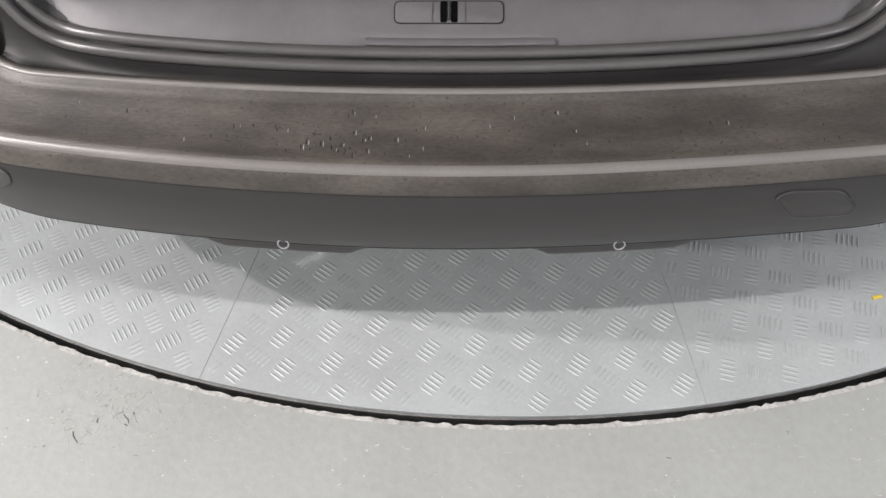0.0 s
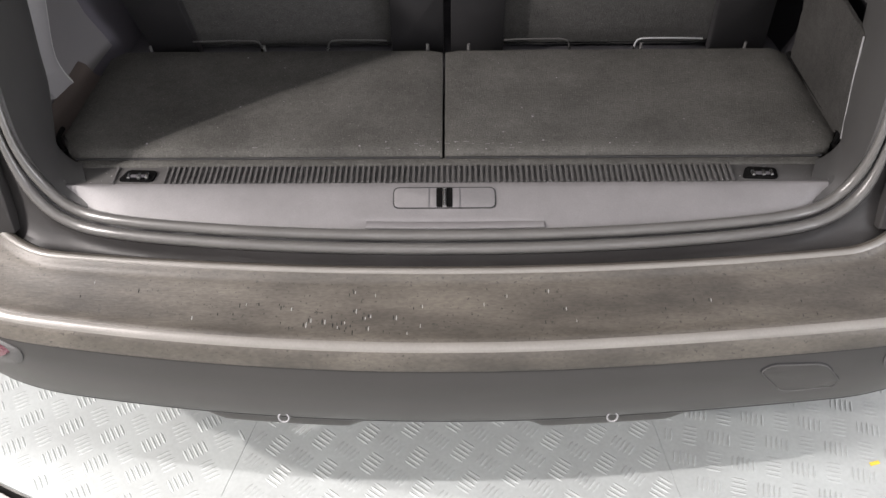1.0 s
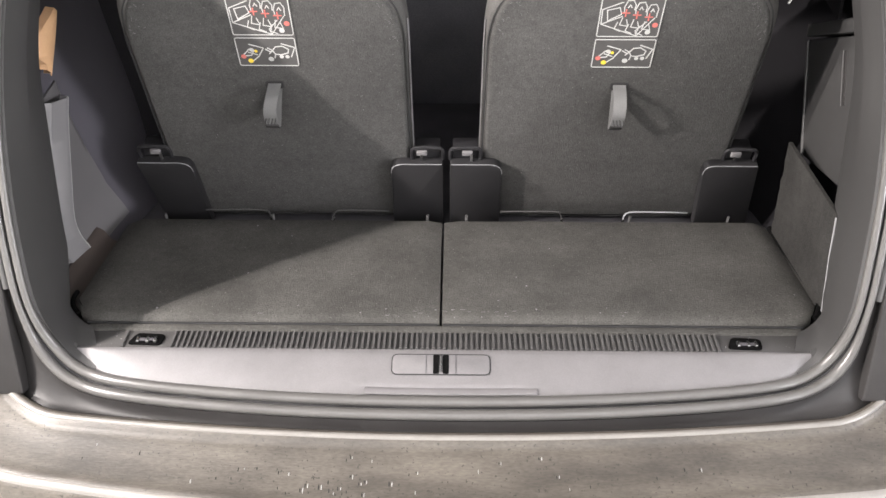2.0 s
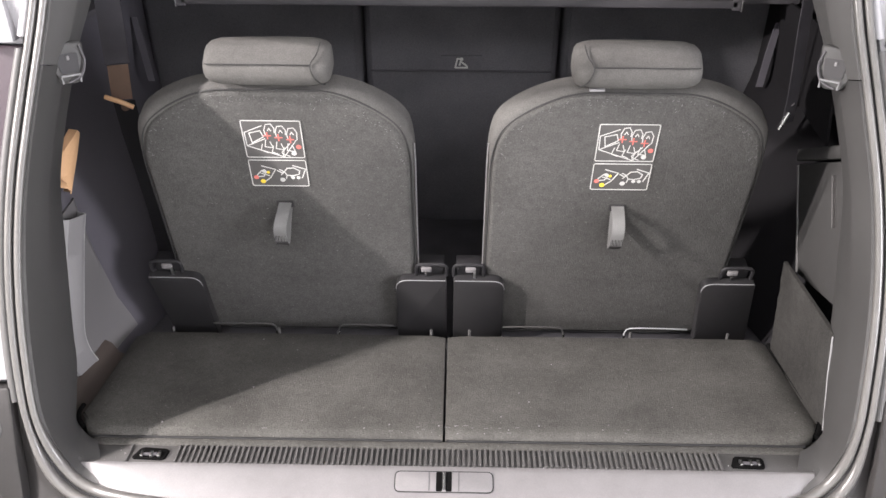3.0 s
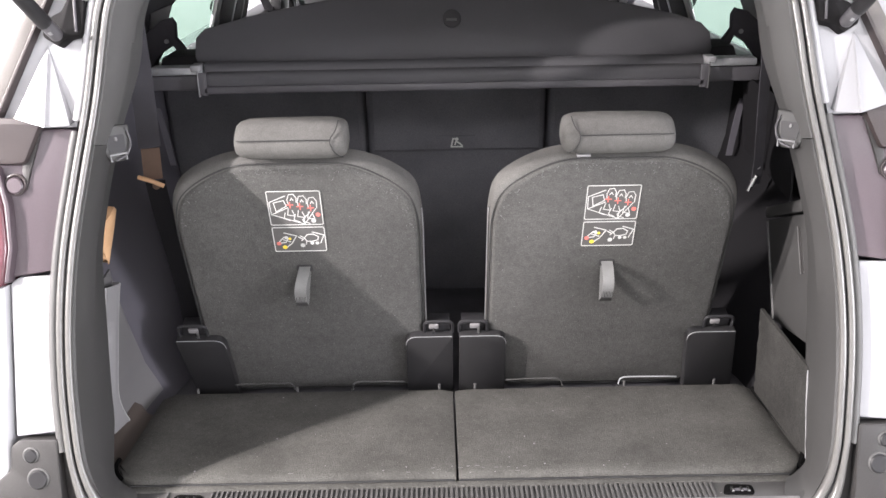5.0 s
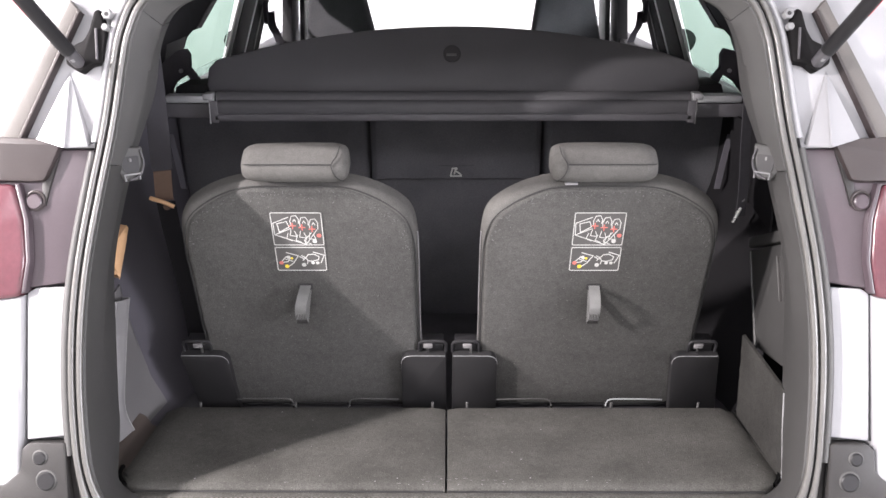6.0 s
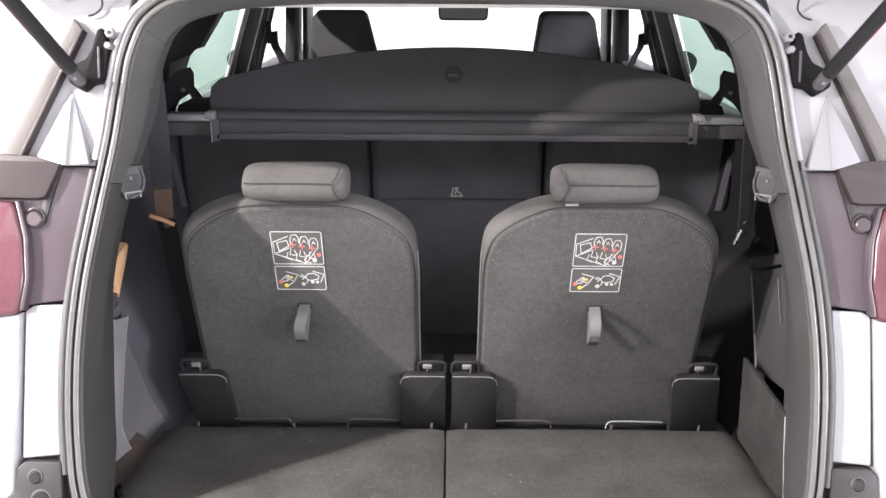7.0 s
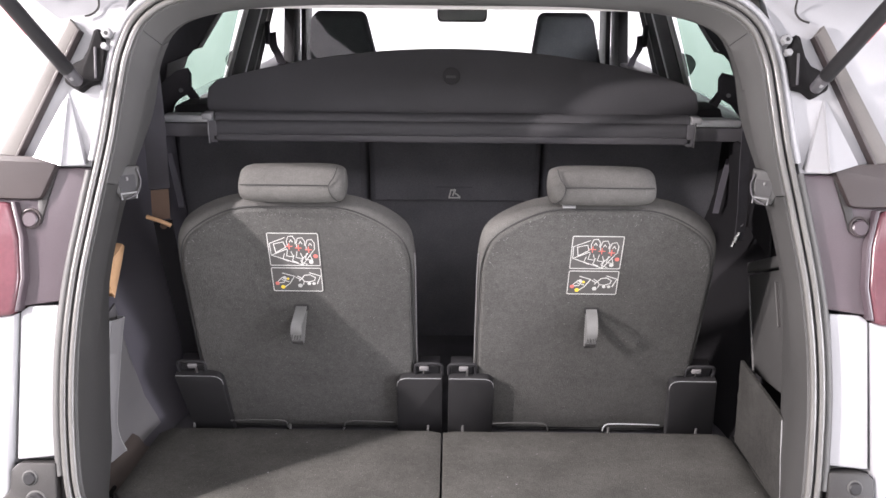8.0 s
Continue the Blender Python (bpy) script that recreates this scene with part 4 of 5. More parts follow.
for s in (-1, 1):
    pairs = edge_pair(s)
    cut = next(k for k, (a, b) in enumerate(pairs) if a.z > 1.225)
    roof_cut = next(k for k, (a, b) in enumerate(pairs) if a.z > 1.468)
    side = "left" if s < 0 else "right"
    lift = lambda ps, h: [(a + Vector((0, 0, h)), b + Vector((0, 0, h))) for a, b in ps]
    part("lower_pillar_trim", trim_sheet(pairs[:cut + 1], s), M_TRIM_LOW, car, "grained dark grey plastic lower pillar trim", 24)
    part("upper_pillar_trim", trim_sheet(lift(pairs[cut:roof_cut + 1], 0.0015), s), M_TRIM, car, "grained grey plastic upper pillar trim", 24)
    part("roof_edge_trim", trim_sheet(lift(pairs[roof_cut:], 0.0030), s), M_TRIM, car, "grained grey plastic roof edge trim", 24)
    # load-cover catch on the pillar
    base = Vector((-0.520, 0.180, 1.233) if s < 0 else (0.508, 0.176, 1.236))
    m = plane_pose(base, (0.80, -0.60 * s, 0), (0, 0.30, 1))
    catch = part("cover_catch", shift(slab(rounded([(-0.025, 0.030), (0.025, 0.026), (0.022, -0.012), (0.012, -0.028), (-0.012, -0.028), (-0.022, -0.008)], 0.006), 0.014, 0.004, 3), m), M_TRIM_LOW, car, "moulded load-cover catch", 50)
    part("recess", shift(slab(rounded([(-0.016, 0.012), (0.014, 0.012), (0.012, -0.014), (-0.012, -0.014)], 0.004), 0.002, 0), m @ pose(0, 0, 0.0016)), M_BLACK, catch, "black recess")
    part("hook", shift(tube(curve([(-0.018 * s, 0.020, 0.002), (-0.021 * s, 0.000, 0.004), (-0.012 * s, -0.019, 0.006), (0.006 * s, -0.026, 0.006)], 14), 0.0016, 8), m), M_TRIM_DARK, catch, "shiny grey hook", 60)
    part("clip", shift(tube([(-0.013, -0.027, 0.005), (-0.014, -0.017, 0.006), (0.011, -0.017, 0.006), (0.010, -0.027, 0.005)], 0.0016, 8), m), M_GREYCLIP, catch, "pale loop clip")
    part("pin", shift(box(-0.002, 0.002, 0.003, 0.009, 0, 0.004, 0.0012), m), M_SILL, catch)

# side walls of the boot, charcoal, bulging round the wheel
for s in (-1, 1):
    rows = []
    for j in range(15):
        z = 0.640 + 0.565 * j / 14
        row = []
        for k in range(17):
            y0 = max(0.10, 0.150 + 0.31 * (z - 0.83))
            y = y0 + (1.05 - y0) * k / 16
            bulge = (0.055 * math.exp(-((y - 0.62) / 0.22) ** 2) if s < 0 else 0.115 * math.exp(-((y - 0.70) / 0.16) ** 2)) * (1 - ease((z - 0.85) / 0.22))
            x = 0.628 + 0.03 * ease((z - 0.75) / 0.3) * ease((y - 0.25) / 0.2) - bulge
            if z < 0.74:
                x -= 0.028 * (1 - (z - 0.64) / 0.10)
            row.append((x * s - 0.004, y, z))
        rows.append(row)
    # the right wall takes the darkened copy, so shade is in its colour
    part("side_lining", sheet(rows, 0.004), M_LINING if s < 0 else M_LINING_SHADE, car, "charcoal moulded boot side lining", 50)
def lining_x(y, z):
    bulge = 0.055 * math.exp(-((y - 0.62) / 0.22) ** 2) * (1 - ease((z - 0.85) / 0.22))
    x = 0.628 + 0.03 * ease((z - 0.75) / 0.3) * ease((y - 0.25) / 0.2) - bulge
    return x - (0.028 * (1 - (z - 0.64) / 0.10) if z < 0.74 else 0.0)


# paler panel cut to the wall's shadow edge, the light in its colour
rows = []
for u in range(13):
    z = 0.672 + 0.285 * u / 12
    far = 0.338 + 0.060 * (1 - ease((z - 0.64) / 0.28))
    row = [(-lining_x(y_in, z) + 0.0005, y_in, z) for y_in in (0.16, 0.20, 0.24, 0.28, 0.28 + (far - 0.28) * 0.5, far - 0.006, far)]
    rows.append(row + [(-lining_x(far, z) - 0.008, far + 0.006, z)])
part("lit_side_panel", sheet(rows, 0.003), M_PANEL, car, "lit lower part of the side wall, coloured paler grey", 60)
# left: a pale upright trim strip with rounded edges
strip = [(-0.611, 0.326, 0.938), (-0.612, 0.304, 0.900), (-0.612, 0.267, 0.826), (-0.610, 0.236, 0.768), (-0.606, 0.232, 0.735), (-0.603, 0.246, 0.701)]
rows = []
for k, q in enumerate(curve(strip, 20)):
    w = 0.062 + 0.010 * ease(k / 20)
    rows.append([(q.x - 0.010, q.y - w, q.z + 0.016), (q.x + 0.0005, q.y - w * 0.92, q.z + 0.014), (q.x + 0.0025, q.y - 0.016, q.z + 0.003), (q.x + 0.0035, q.y - 0.006, q.z), (q.x + 0.001, q.y, q.z), (q.x - 0.012, q.y + 0.003, q.z)])
trim_strip = part("trim_strip", sheet(rows, 0.002), M_STRIP, car, "pale grey upright trim strip", 60)
part("strip_edge", tube([(q.x + 0.0034, q.y - 0.004, q.z) for q in curve(strip, 24)], 0.0021, 8), M_WHITE, trim_strip, "bright rounded edge", 60)
kick = [[(-0.612 + 0.004 * u, 0.10 + 0.20 * u, 0.704), (-0.600 + 0.004 * u, 0.10 + 0.20 * u, 0.697), (-0.586, 0.10 + 0.20 * u, 0.690 - 0.012 * u), (-0.570, 0.10 + 0.20 * u, 0.684 - 0.014 * u)] for u in [k / 8 for k in range(9)]]
part("brown_strip", sheet(kick, 0.003), M_BROWN, car, "brown strip above the floor board", 60)
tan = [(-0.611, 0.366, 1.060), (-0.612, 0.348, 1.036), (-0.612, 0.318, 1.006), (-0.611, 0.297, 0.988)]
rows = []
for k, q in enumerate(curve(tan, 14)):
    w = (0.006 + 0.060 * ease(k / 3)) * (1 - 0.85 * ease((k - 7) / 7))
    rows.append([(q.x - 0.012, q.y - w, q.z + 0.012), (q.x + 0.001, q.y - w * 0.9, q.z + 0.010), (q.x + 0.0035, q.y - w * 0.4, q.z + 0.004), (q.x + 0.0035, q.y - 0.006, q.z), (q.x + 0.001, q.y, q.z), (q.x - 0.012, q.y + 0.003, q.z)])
part("tan_strip", sheet(rows, 0.002), M_TAN, car, "tan strip on the side wall", 60)

# right: a moulded pocket with a carpeted front board
def wall_slab(points, x, thick, bev=0.003, radius=0.0):
    """A flat piece on the right-hand wall, facing the boot: points in y and z."""
    pts = [(-y, z) for y, z in points]
    return shift(slab(rounded(pts, radius) if radius else pts, thick, bev), plane_pose((x, 0, 0), (0, -1, 0), (0, 0, 1)))


pocket = part("pocket_panel", wall_slab([(0.446, 0.991), (0.357, 0.821), (0.21, 0.848), (0.19, 0.852), (0.235, 1.082), (0.309, 1.050)], 0.600, 0.02, 0.003), M_TRIM_LOW, car, "grey moulded pocket panel")
part("pocket_ledge", wall_slab([(0.452, 0.9935), (0.309, 1.0545), (0.235, 1.0865), (0.245, 1.107), (0.312, 1.077), (0.456, 1.014)], 0.596, 0.03, 0.004), M_TRIM_LOW, car, "grey ledge above the pocket")
part("panel_edge", tube([(0.5995, 0.4445, 0.988), (0.5995, 0.401, 0.905), (0.5995, 0.358, 0.824)], 0.0026, 8), M_TRIM, pocket, "pale moulded edge")
part("pocket_slot", wall_slab([(0.305, 1.028), (0.299, 1.031), (0.259, 0.960), (0.266, 0.956)], 0.5985, 0.003, 0.0005), M_GUTTER, pocket, "dark slot in the panel")
part("slot_lip", tube([(0.5985, 0.308, 1.028), (0.5985, 0.268, 0.955)], 0.0013, 6), M_TRIM, pocket, "pale slot edge")
# this lining has the same shade-dark colour
part("quarter_lining", sheet([[(0.60, 0.35, 1.06), (0.62, 0.50, 1.06), (0.64, 0.72, 1.06)], [(0.60, 0.36, 1.13), (0.615, 0.50, 1.15), (0.63, 0.72, 1.15)], [(0.585, 0.37, 1.22), (0.61, 0.50, 1.22), (0.62, 0.72, 1.22)]], 0.004), M_LINING_SHADE, car, "charcoal quarter lining", 60)
rng = random.Random(8)
fringe = [(0.345 - 0.020 * u + rng.uniform(-0.003, 0.003) * (0.15 < u), 0.852 - 0.165 * u) for u in [k / 14 for k in range(15)]]
outline = [(0.095, 0.851), (0.080, 0.80), (0.045, 0.69)] + fringe[::-1]
part("carpet_board", wall_slab(outline[::-1], 0.5665, 0.007, 0.0015), M_BOARD, car, "charcoal carpeted side board", 60)
part("board_edge", tube([(0.5660, 0.076, 0.70), (0.5660, 0.106, 0.795), (0.5660, 0.119, 0.849)], 0.0016, 6), M_GREYCLIP, car, "thin pale edge of the side board")

# underfloor and the dark well in front of the board
part("boot_tub", box(-0.66, 0.66, 0.02, 1.05, 0.58, 0.640, 0.004), M_VOID, car, "black carpeted boot tub")

# roof lining and roof
rows = []
for k in range(21):
    u = k / 20
    y = 0.350 + 2.55 * u
    drop = -0.006 + 0.055 * math.sin(math.pi * min(1, u * 1.15) * 0.9)
    row = []
    for j in range(17):
        v = -1 + 2 * j / 16
        x = v * (0.46 + 0.20 * ease(u / 0.2))
        row.append((x, y, 1.512 + drop - 0.006 * abs(v) ** 4))
    rows.append(row)
part("headliner", sheet(rows, 0.006), M_LINER, car, "light grey woven headliner", 60)
rows = [[(v / 8 * (0.69 + 0.04 * ease(u / 3)), 0.20 + 2.6 * u / 12, 1.595 + 0.035 * math.sin(math.pi * u / 14) - 0.06 * abs(v / 8) ** 5) for v in range(-8, 9)] for u in range(13)]
part("roof", sheet(rows, 0.006), M_PAINT, car, "white painted roof", 60)

# doors, pillars and side windows
LEAN_X = 0.022  # the cabin's middle stands a little to the right of the tail's
for s in (-1, 1):
    cx = LEAN_X
    part("door_lining", box(min(0.70 * s, 0.76 * s) + cx, max(0.70 * s, 0.76 * s) + cx, 0.70, 3.05, 0.45, 1.205, 0.02), M_TRIM_DARK, car, "charcoal door lining")
    part("window_ledge", box(min(0.66 * s, 0.73 * s) + cx / 2, max(0.66 * s, 0.73 * s) + cx / 2, 0.22, 2.9, 1.196, 1.210, 0.006), M_TRIM_DARK, car, "charcoal window ledge")
    part("body_side", box(min(0.77 * s, 0.92 * s), max(0.77 * s, 0.92 * s), 0.16, 4.25, 0.30, 1.16, 0.06, 4), M_PAINT, car, "white painted body side")

    def side_slab(points, x_in, thick, bev=0.004, radius=0.0):
        m = plane_pose((x_in * s + cx, 0, 0), (0, -s, 0), (0, 0, 1))
        pts = [(-s * y, z) for y, z in points]
        if s > 0:
            pts = pts[::-1]
        return shift(slab(rounded(pts, radius) if radius else pts, thick, bev), m)

    part("c_pillar", side_slab([(0.30, 1.53), (1.66, 1.53), (1.564, 1.432), (1.438, 1.388), (1.302, 1.345), (1.229, 1.345), (1.172, 1.333), (1.125, 1.303), (1.07, 1.25), (0.99, 1.205), (0.30, 1.20)], 0.719, 0.04, 0.004), M_FELT, car, "black cloth rear window pillar trim")
    part("pillar_facet", side_slab([(0.98, 1.335), (1.145, 1.338), (1.10, 1.290), (1.03, 1.262), (0.93, 1.262)], 0.7155, 0.003, 0.001), M_TRIM_DARK, car, "charcoal moulded pillar facet")
    part("window_rim", side_slab([(1.60, 1.462), (1.665, 1.462), (1.302, 1.345), (1.262, 1.352)], 0.7165, 0.003, 0.001), M_TRIM_DARK, car, "charcoal window rim")
    part("pillar_edge", side_slab([(1.470, 1.20), (1.530, 1.20), (1.975, 1.47), (1.913, 1.47)], 0.712, 0.006, 0.002), M_TRIM, car, "grey door-frame edge")
    part("b_pillar", side_slab([(1.552, 1.20), (1.735, 1.20), (2.18, 1.47), (1.968, 1.47)], 0.711, 0.008, 0.003), M_BRACKET, car, "black door pillar")
    part("frame_strip", side_slab([(1.745, 1.20), (1.768, 1.20), (2.218, 1.47), (2.188, 1.47)], 0.712, 0.006, 0.002), M_GREYCLIP, car, "pale door seal strip")
    part("door_frame", side_slab([(1.778, 1.20), (2.00, 1.20), (2.44, 1.47), (2.228, 1.47)], 0.712, 0.008, 0.003), M_BRACKET, car, "black front door frame")
    part("roof_rail", side_slab([(0.30, 1.50), (0.62, 1.485), (2.95, 1.455), (2.95, 1.58), (0.30, 1.58)], 0.690, 0.05, 0.01), M_LINER, car, "grey roof rail lining")
    part("a_pillar", side_slab([(2.30, 1.18), (2.47, 1.18), (2.56, 1.47), (2.40, 1.47)], 0.64, 0.04, 0.01), M_BLACK, car, "black windscreen pillar")
    part("pillar_cover", side_slab([(2.37, 1.18), (2.52, 1.18), (2.60, 1.46), (2.43, 1.46)], 0.60, 0.02, 0.008), M_BLACK, car, "black pillar cover")
    part("door_seal", side_slab([(1.885, 1.20), (1.905, 1.20), (2.335, 1.47), (2.310, 1.47)], 0.7095, 0.004, 0.001), M_TRIM, car, "grey door seal")
    pane = part("rear_door_glass", side_slab([(0.95, 1.19), (1.56, 1.19), (1.94, 1.47), (1.25, 1.47)], 0.742, 0.004, 0), M_GLASS, car, "green tinted side glass")
    pane.visible_shadow = False
    # outside mirror
    mir = part("door_mirror", shift(slab(rounded([(-0.060 * s, 0.048), (0.045 * s, 0.050), (0.075 * s, 0.012), (0.050 * s, -0.045), (-0.055 * s, -0.055)][::s], 0.022), 0.06, 0.012, 3), pose(0.915 * s + 0.043, 2.50, 1.178, 90, 0, 0)), M_GROOVE, car, "black outside mirror")
    part("mirror_arm", box(*sorted((0.76 * s + 0.03, 0.88 * s + 0.043)), 2.52, 2.56, 1.115, 1.14, 0.01), M_BLACK, mir)
    # front belt hanging on the pillar
    part("front_belt", band(curve([(0.682 * s + cx, 2.12, 1.33), (0.684 * s + cx, 2.14, 1.28), (0.674 * s + cx, 2.18, 1.24), (0.660 * s + cx, 2.22, 1.17)], 10), (1, 0.3, 0.2), 0.030, 0.0016), M_BELT, car, "black front seat belt")
    part("belt_guide", shift(slab(rounded([(-0.025, 0.04), (0.02, 0.045), (0.015, -0.035), (-0.02, -0.04)], 0.012), 0.012, 0.004), plane_pose((0.690 * s + cx, 2.11, 1.325), (0, -s, 0), (0, 0, 1))), M_FELT, car, "black belt guide")
    # second-row belt and its guide beside the cover
    shape = [(-0.018, 0.034), (0.006, 0.040), (0.014, 0.026), (0.012, -0.004), (0.030, -0.030), (0.052, -0.058), (0.036, -0.060), (0.014, -0.040), (0.004, -0.020), (-0.022, -0.036), (-0.060, -0.080), (-0.060, 0.000)]
    guide = part("belt_anchor", shift(slab([(x * -s, z) for x, z in shape][:: 1 if s > 0 else -1], 0.02, 0.003), plane_pose((0.632 * s + 0.011, 0.86, 1.298), (1, 0, 0), (0, 0, 1))), M_FELT, car, "black second-row belt guide")
    part("anchor_bolt", shift(disc(0.005, 0.008, 12, 0.001), plane_pose((0.640 * s + 0.011, 0.855, 1.288), (1, 0, 0), (0, 0, 1))), M_ALLOY, guide)
    part("shelf_end", shift(slab(rounded([(-0.045, 0.006), (0.035, 0.012), (0.05, -0.03), (-0.05, -0.03)], 0.006), 0.10, 0.004), plane_pose((0.570 * s, 0.76, 1.262), (1, 0, 0), (0, 0, 1))), M_BLACK, car, "black side shelf end")

screen = part("windscreen", sheet([[(-0.66, 2.58, 1.47), (0.66, 2.58, 1.47)], [(-0.70, 3.15, 1.06), (0.70, 3.15, 1.06)]], 0.005), M_CLEAR, car, "clear windscreen")
screen.visible_shadow = False
part("dashboard", box(-0.70, 0.70, 2.62, 3.20, 0.80, 1.04, 0.05, 3), M_TRIM_DARK, car, "charcoal dashboard")
part("bonnet", box(-0.85, 0.85, 3.15, 4.25, 0.85, 1.02, 0.06, 3), M_PAINT, car, "white bonnet")
mirror_in = part("rear_view_mirror", shift(slab(rounded([(-0.105, 0.028), (0.105, 0.028), (0.10, -0.028), (-0.10, -0.028)], 0.018), 0.03, 0.008, 3), plane_pose((0.048, 2.49, 1.379), (1, 0, 0), (0, 0.1, 1))), M_TRIM, car, "grey-framed rear-view mirror")
part("mirror_stalk", tube([(0.048, 2.52, 1.40), (0.048, 2.56, 1.455)], 0.010, 8), M_BLACK, mirror_in)
part("mirror_glass", shift(slab(rounded([(-0.097, 0.021), (0.097, 0.021), (0.093, -0.021), (-0.093, -0.021)], 0.014), 0.002, 0), plane_pose((0.048, 2.4885, 1.379), (1, 0, 0), (0, 0.1, 1))), mat("mirror_silver", (0.8, 0.82, 0.82), 0.03, 1.0, var=0.01, bump=0), mirror_in)

# ---------------------------------------------------------------- boot floor boards
def floor_z(y):
    return 0.711 - 0.075 * (y - 0.05)


def floor_board(xa, xb, label):
    """A carpeted board with a rolled front edge and rounded outer front corner."""
    outer_left = xa < -0.3
    rows = []
    ys = [0.0535, 0.0495, 0.0505, 0.0555, 0.0640, 0.078, 0.105, 0.15, 0.20, 0.25, 0.30, 0.345, 0.354, 0.355]
    dz = [-0.028, -0.018, -0.009, -0.003, -0.0006, 0, 0, 0, 0, 0, 0, 0, -0.003, -0.02]
    nx = 25
    for y, d in zip(ys, dz):
        row = []
        for k in range(nx):
            u = k / (nx - 1)
            x = xa + (xb - xa) * u
            edge = (x - xa) if outer_left else (xb - x)
            pull = 0.0
            if edge < 0.055:
                e = 1 - edge / 0.055
                pull = 0.052 * (1 - math.sqrt(max(0, 1 - e * e))) * (1 - ease((y - 0.048) / 0.06))
            sag = 0.0012 * noise.noise((x * 9, y * 9, 3))
            roll = -0.006 * max(0, 1 - edge / 0.012) ** 2 - 0.004 * max(0, 1 - min(x - xa, xb - x) / 0.006) ** 2
            row.append((x, y + pull, floor_z(y) + d + (sag + roll if d > -0.004 else 0)))
        rows.append(row)
    ob = part("boot_floor_board", sheet(rows, 0.012), M_CARPET, None, "", 60)
    return tagged(ob, label, "floor board", "boot floor boards")


board_left = floor_board(-0.571, -0.0095, "charcoal carpeted boot floor board, worn front edge")
board_right = floor_board(-0.0055, 0.567, "charcoal carpeted boot floor board, specked with lint")
hem = part("carpet_hem", box(-0.532, 0.528, 0.0305, 0.0465, 0.668, 0.7015, 0.004, 3), M_CARPET, None)
tagged(hem, "charcoal carpet hem behind the ribbed sill", "carpet hem")
for s, bd in ((-1, board_left), (1, board_right)):
    e = 0.571 if s < 0 else 0.567
    groove = [(s * (e + d), y, floor_z(y) + h) for d, y, h in ((0.003, 0.34, -0.006), (0.004, 0.25, -0.005), (0.0045, 0.17, -0.0045), (0.005, 0.12, -0.004), (0.004, 0.100, -0.004), (-0.003, 0.082, -0.005), (-0.016, 0.066, -0.008))[0 if s > 0 else 3:]]
    part("edge_gap", tube(curve(groove, 40), 0.0052 if s > 0 else 0.0036, 8), M_PIT, bd, "black gap round the board")
for xa, xb, bd in ((-0.535, -0.012, board_left), (-0.004, 0.53, board_right)):
    part("front_gap", tube([(xa + (xb - xa) * k / 12, 0.0475, 0.7005) for k in range(13)], 0.0017, 6), M_GROOVE, bd, "dark gap below the rolled edge")
lint = bmesh.new()
rng = random.Random(11)
for k in range(26):
    x, y = rng.uniform(-0.55, 0.55), rng.uniform(0.06, 0.34)
    if k < 12:
        x, y = rng.gauss(0.0, 0.09), rng.uniform(0.05, 0.075)
    r = rng.uniform(0.0004, 0.0011)
    if abs(x) < 0.56:
        lint = join(lint, shift(box(-r * rng.uniform(1, 2), r, -r, r, 0, r, 0), pose(x, y, floor_z(y) + 0.0006, 0, 0, rng.uniform(0, 180))))
flecks = []
for x0, n in ((-0.055, 5), (0.055, 6), (-0.30, 1), (0.30, 2)):
    for k in range(n):
        x, y = rng.gauss(x0, 0.022), rng.uniform(0.056, 0.074)
        flecks.append([(x, y), (x + rng.uniform(0.003, 0.009), y + rng.uniform(-0.001, 0.001))])
lint = join(lint, shift(strokes(flecks, 0.0005, 0.0003), pose(0, 0, floor_z(0.064) + 0.0002)))
tagged(part("lint", lint, M_SILL), "pale lint and crumbs on the boot carpet", "lint", kind="stuff")

# chrome wire loops behind the boards
for xa, xb in ((-0.435, -0.318), (-0.205, -0.105), (0.095, 0.205), (0.315, 0.43)):
    inner = xb if xa in (-0.435, 0.095) else xa
    outer = xa if inner == xb else xb
    k = 1 if inner > outer else -1
    line = curve([(outer, 0.372, 0.694), (outer + k * 0.03, 0.369, 0.697), (inner - k * 0.02, 0.368, 0.698), (inner - k * 0.004, 0.367, 0.695), (inner, 0.366, 0.684)], 20)
    # one wire coloured as if it catches the light, the others as unlit
    bright = xa == 0.315
    wire = part("wire_loop", tube(line, 0.0014, 8), M_ALLOY if bright else M_TRIM_LOW)
    tagged(wire, "steel seat release wire behind the floor board, coloured as lit" if bright else "steel seat release wire behind the floor board, coloured as unlit", "wire loop", "wire loops")
    part("wire_tip", tube([line[-1], line[-1] + Vector((0, -0.001, -0.006))], 0.0026, 8), M_STEEL, wire, "bright crimped tip")
for x in (-0.0355, 0.034, 0.50, -0.505, -0.312, 0.325):
    tagged(part("floor_stud", tube([(x, 0.358, 0.680), (x, 0.358, 0.695)], 0.0026, 8), M_TRIM), "small grey stud behind the floor board", "stud", "floor studs")

# ---------------------------------------------------------------- third-row seats
def seat_pose(cx):
    return plane_pose((cx, 0.306, 0.985), (1, 0, 0), (0, -0.33, 1))


SIL = [(-0.207, -0.335), (0.207, -0.335), (0.208, 0.095), (0.199, 0.148), (0.157, 0.183), (0.098, 0.208), (-0.098, 0.208), (-0.157, 0.183), (-0.199, 0.148), (-0.208, 0.095)]
PANEL = [(-0.202, -0.338), (0.202, -0.338), (0.201, 0.082), (0.187, 0.136), (0.147, 0.171), (0.090, 0.2), (-0.090, 0.2), (-0.147, 0.171), (-0.187, 0.136), (-0.201, 0.082)]


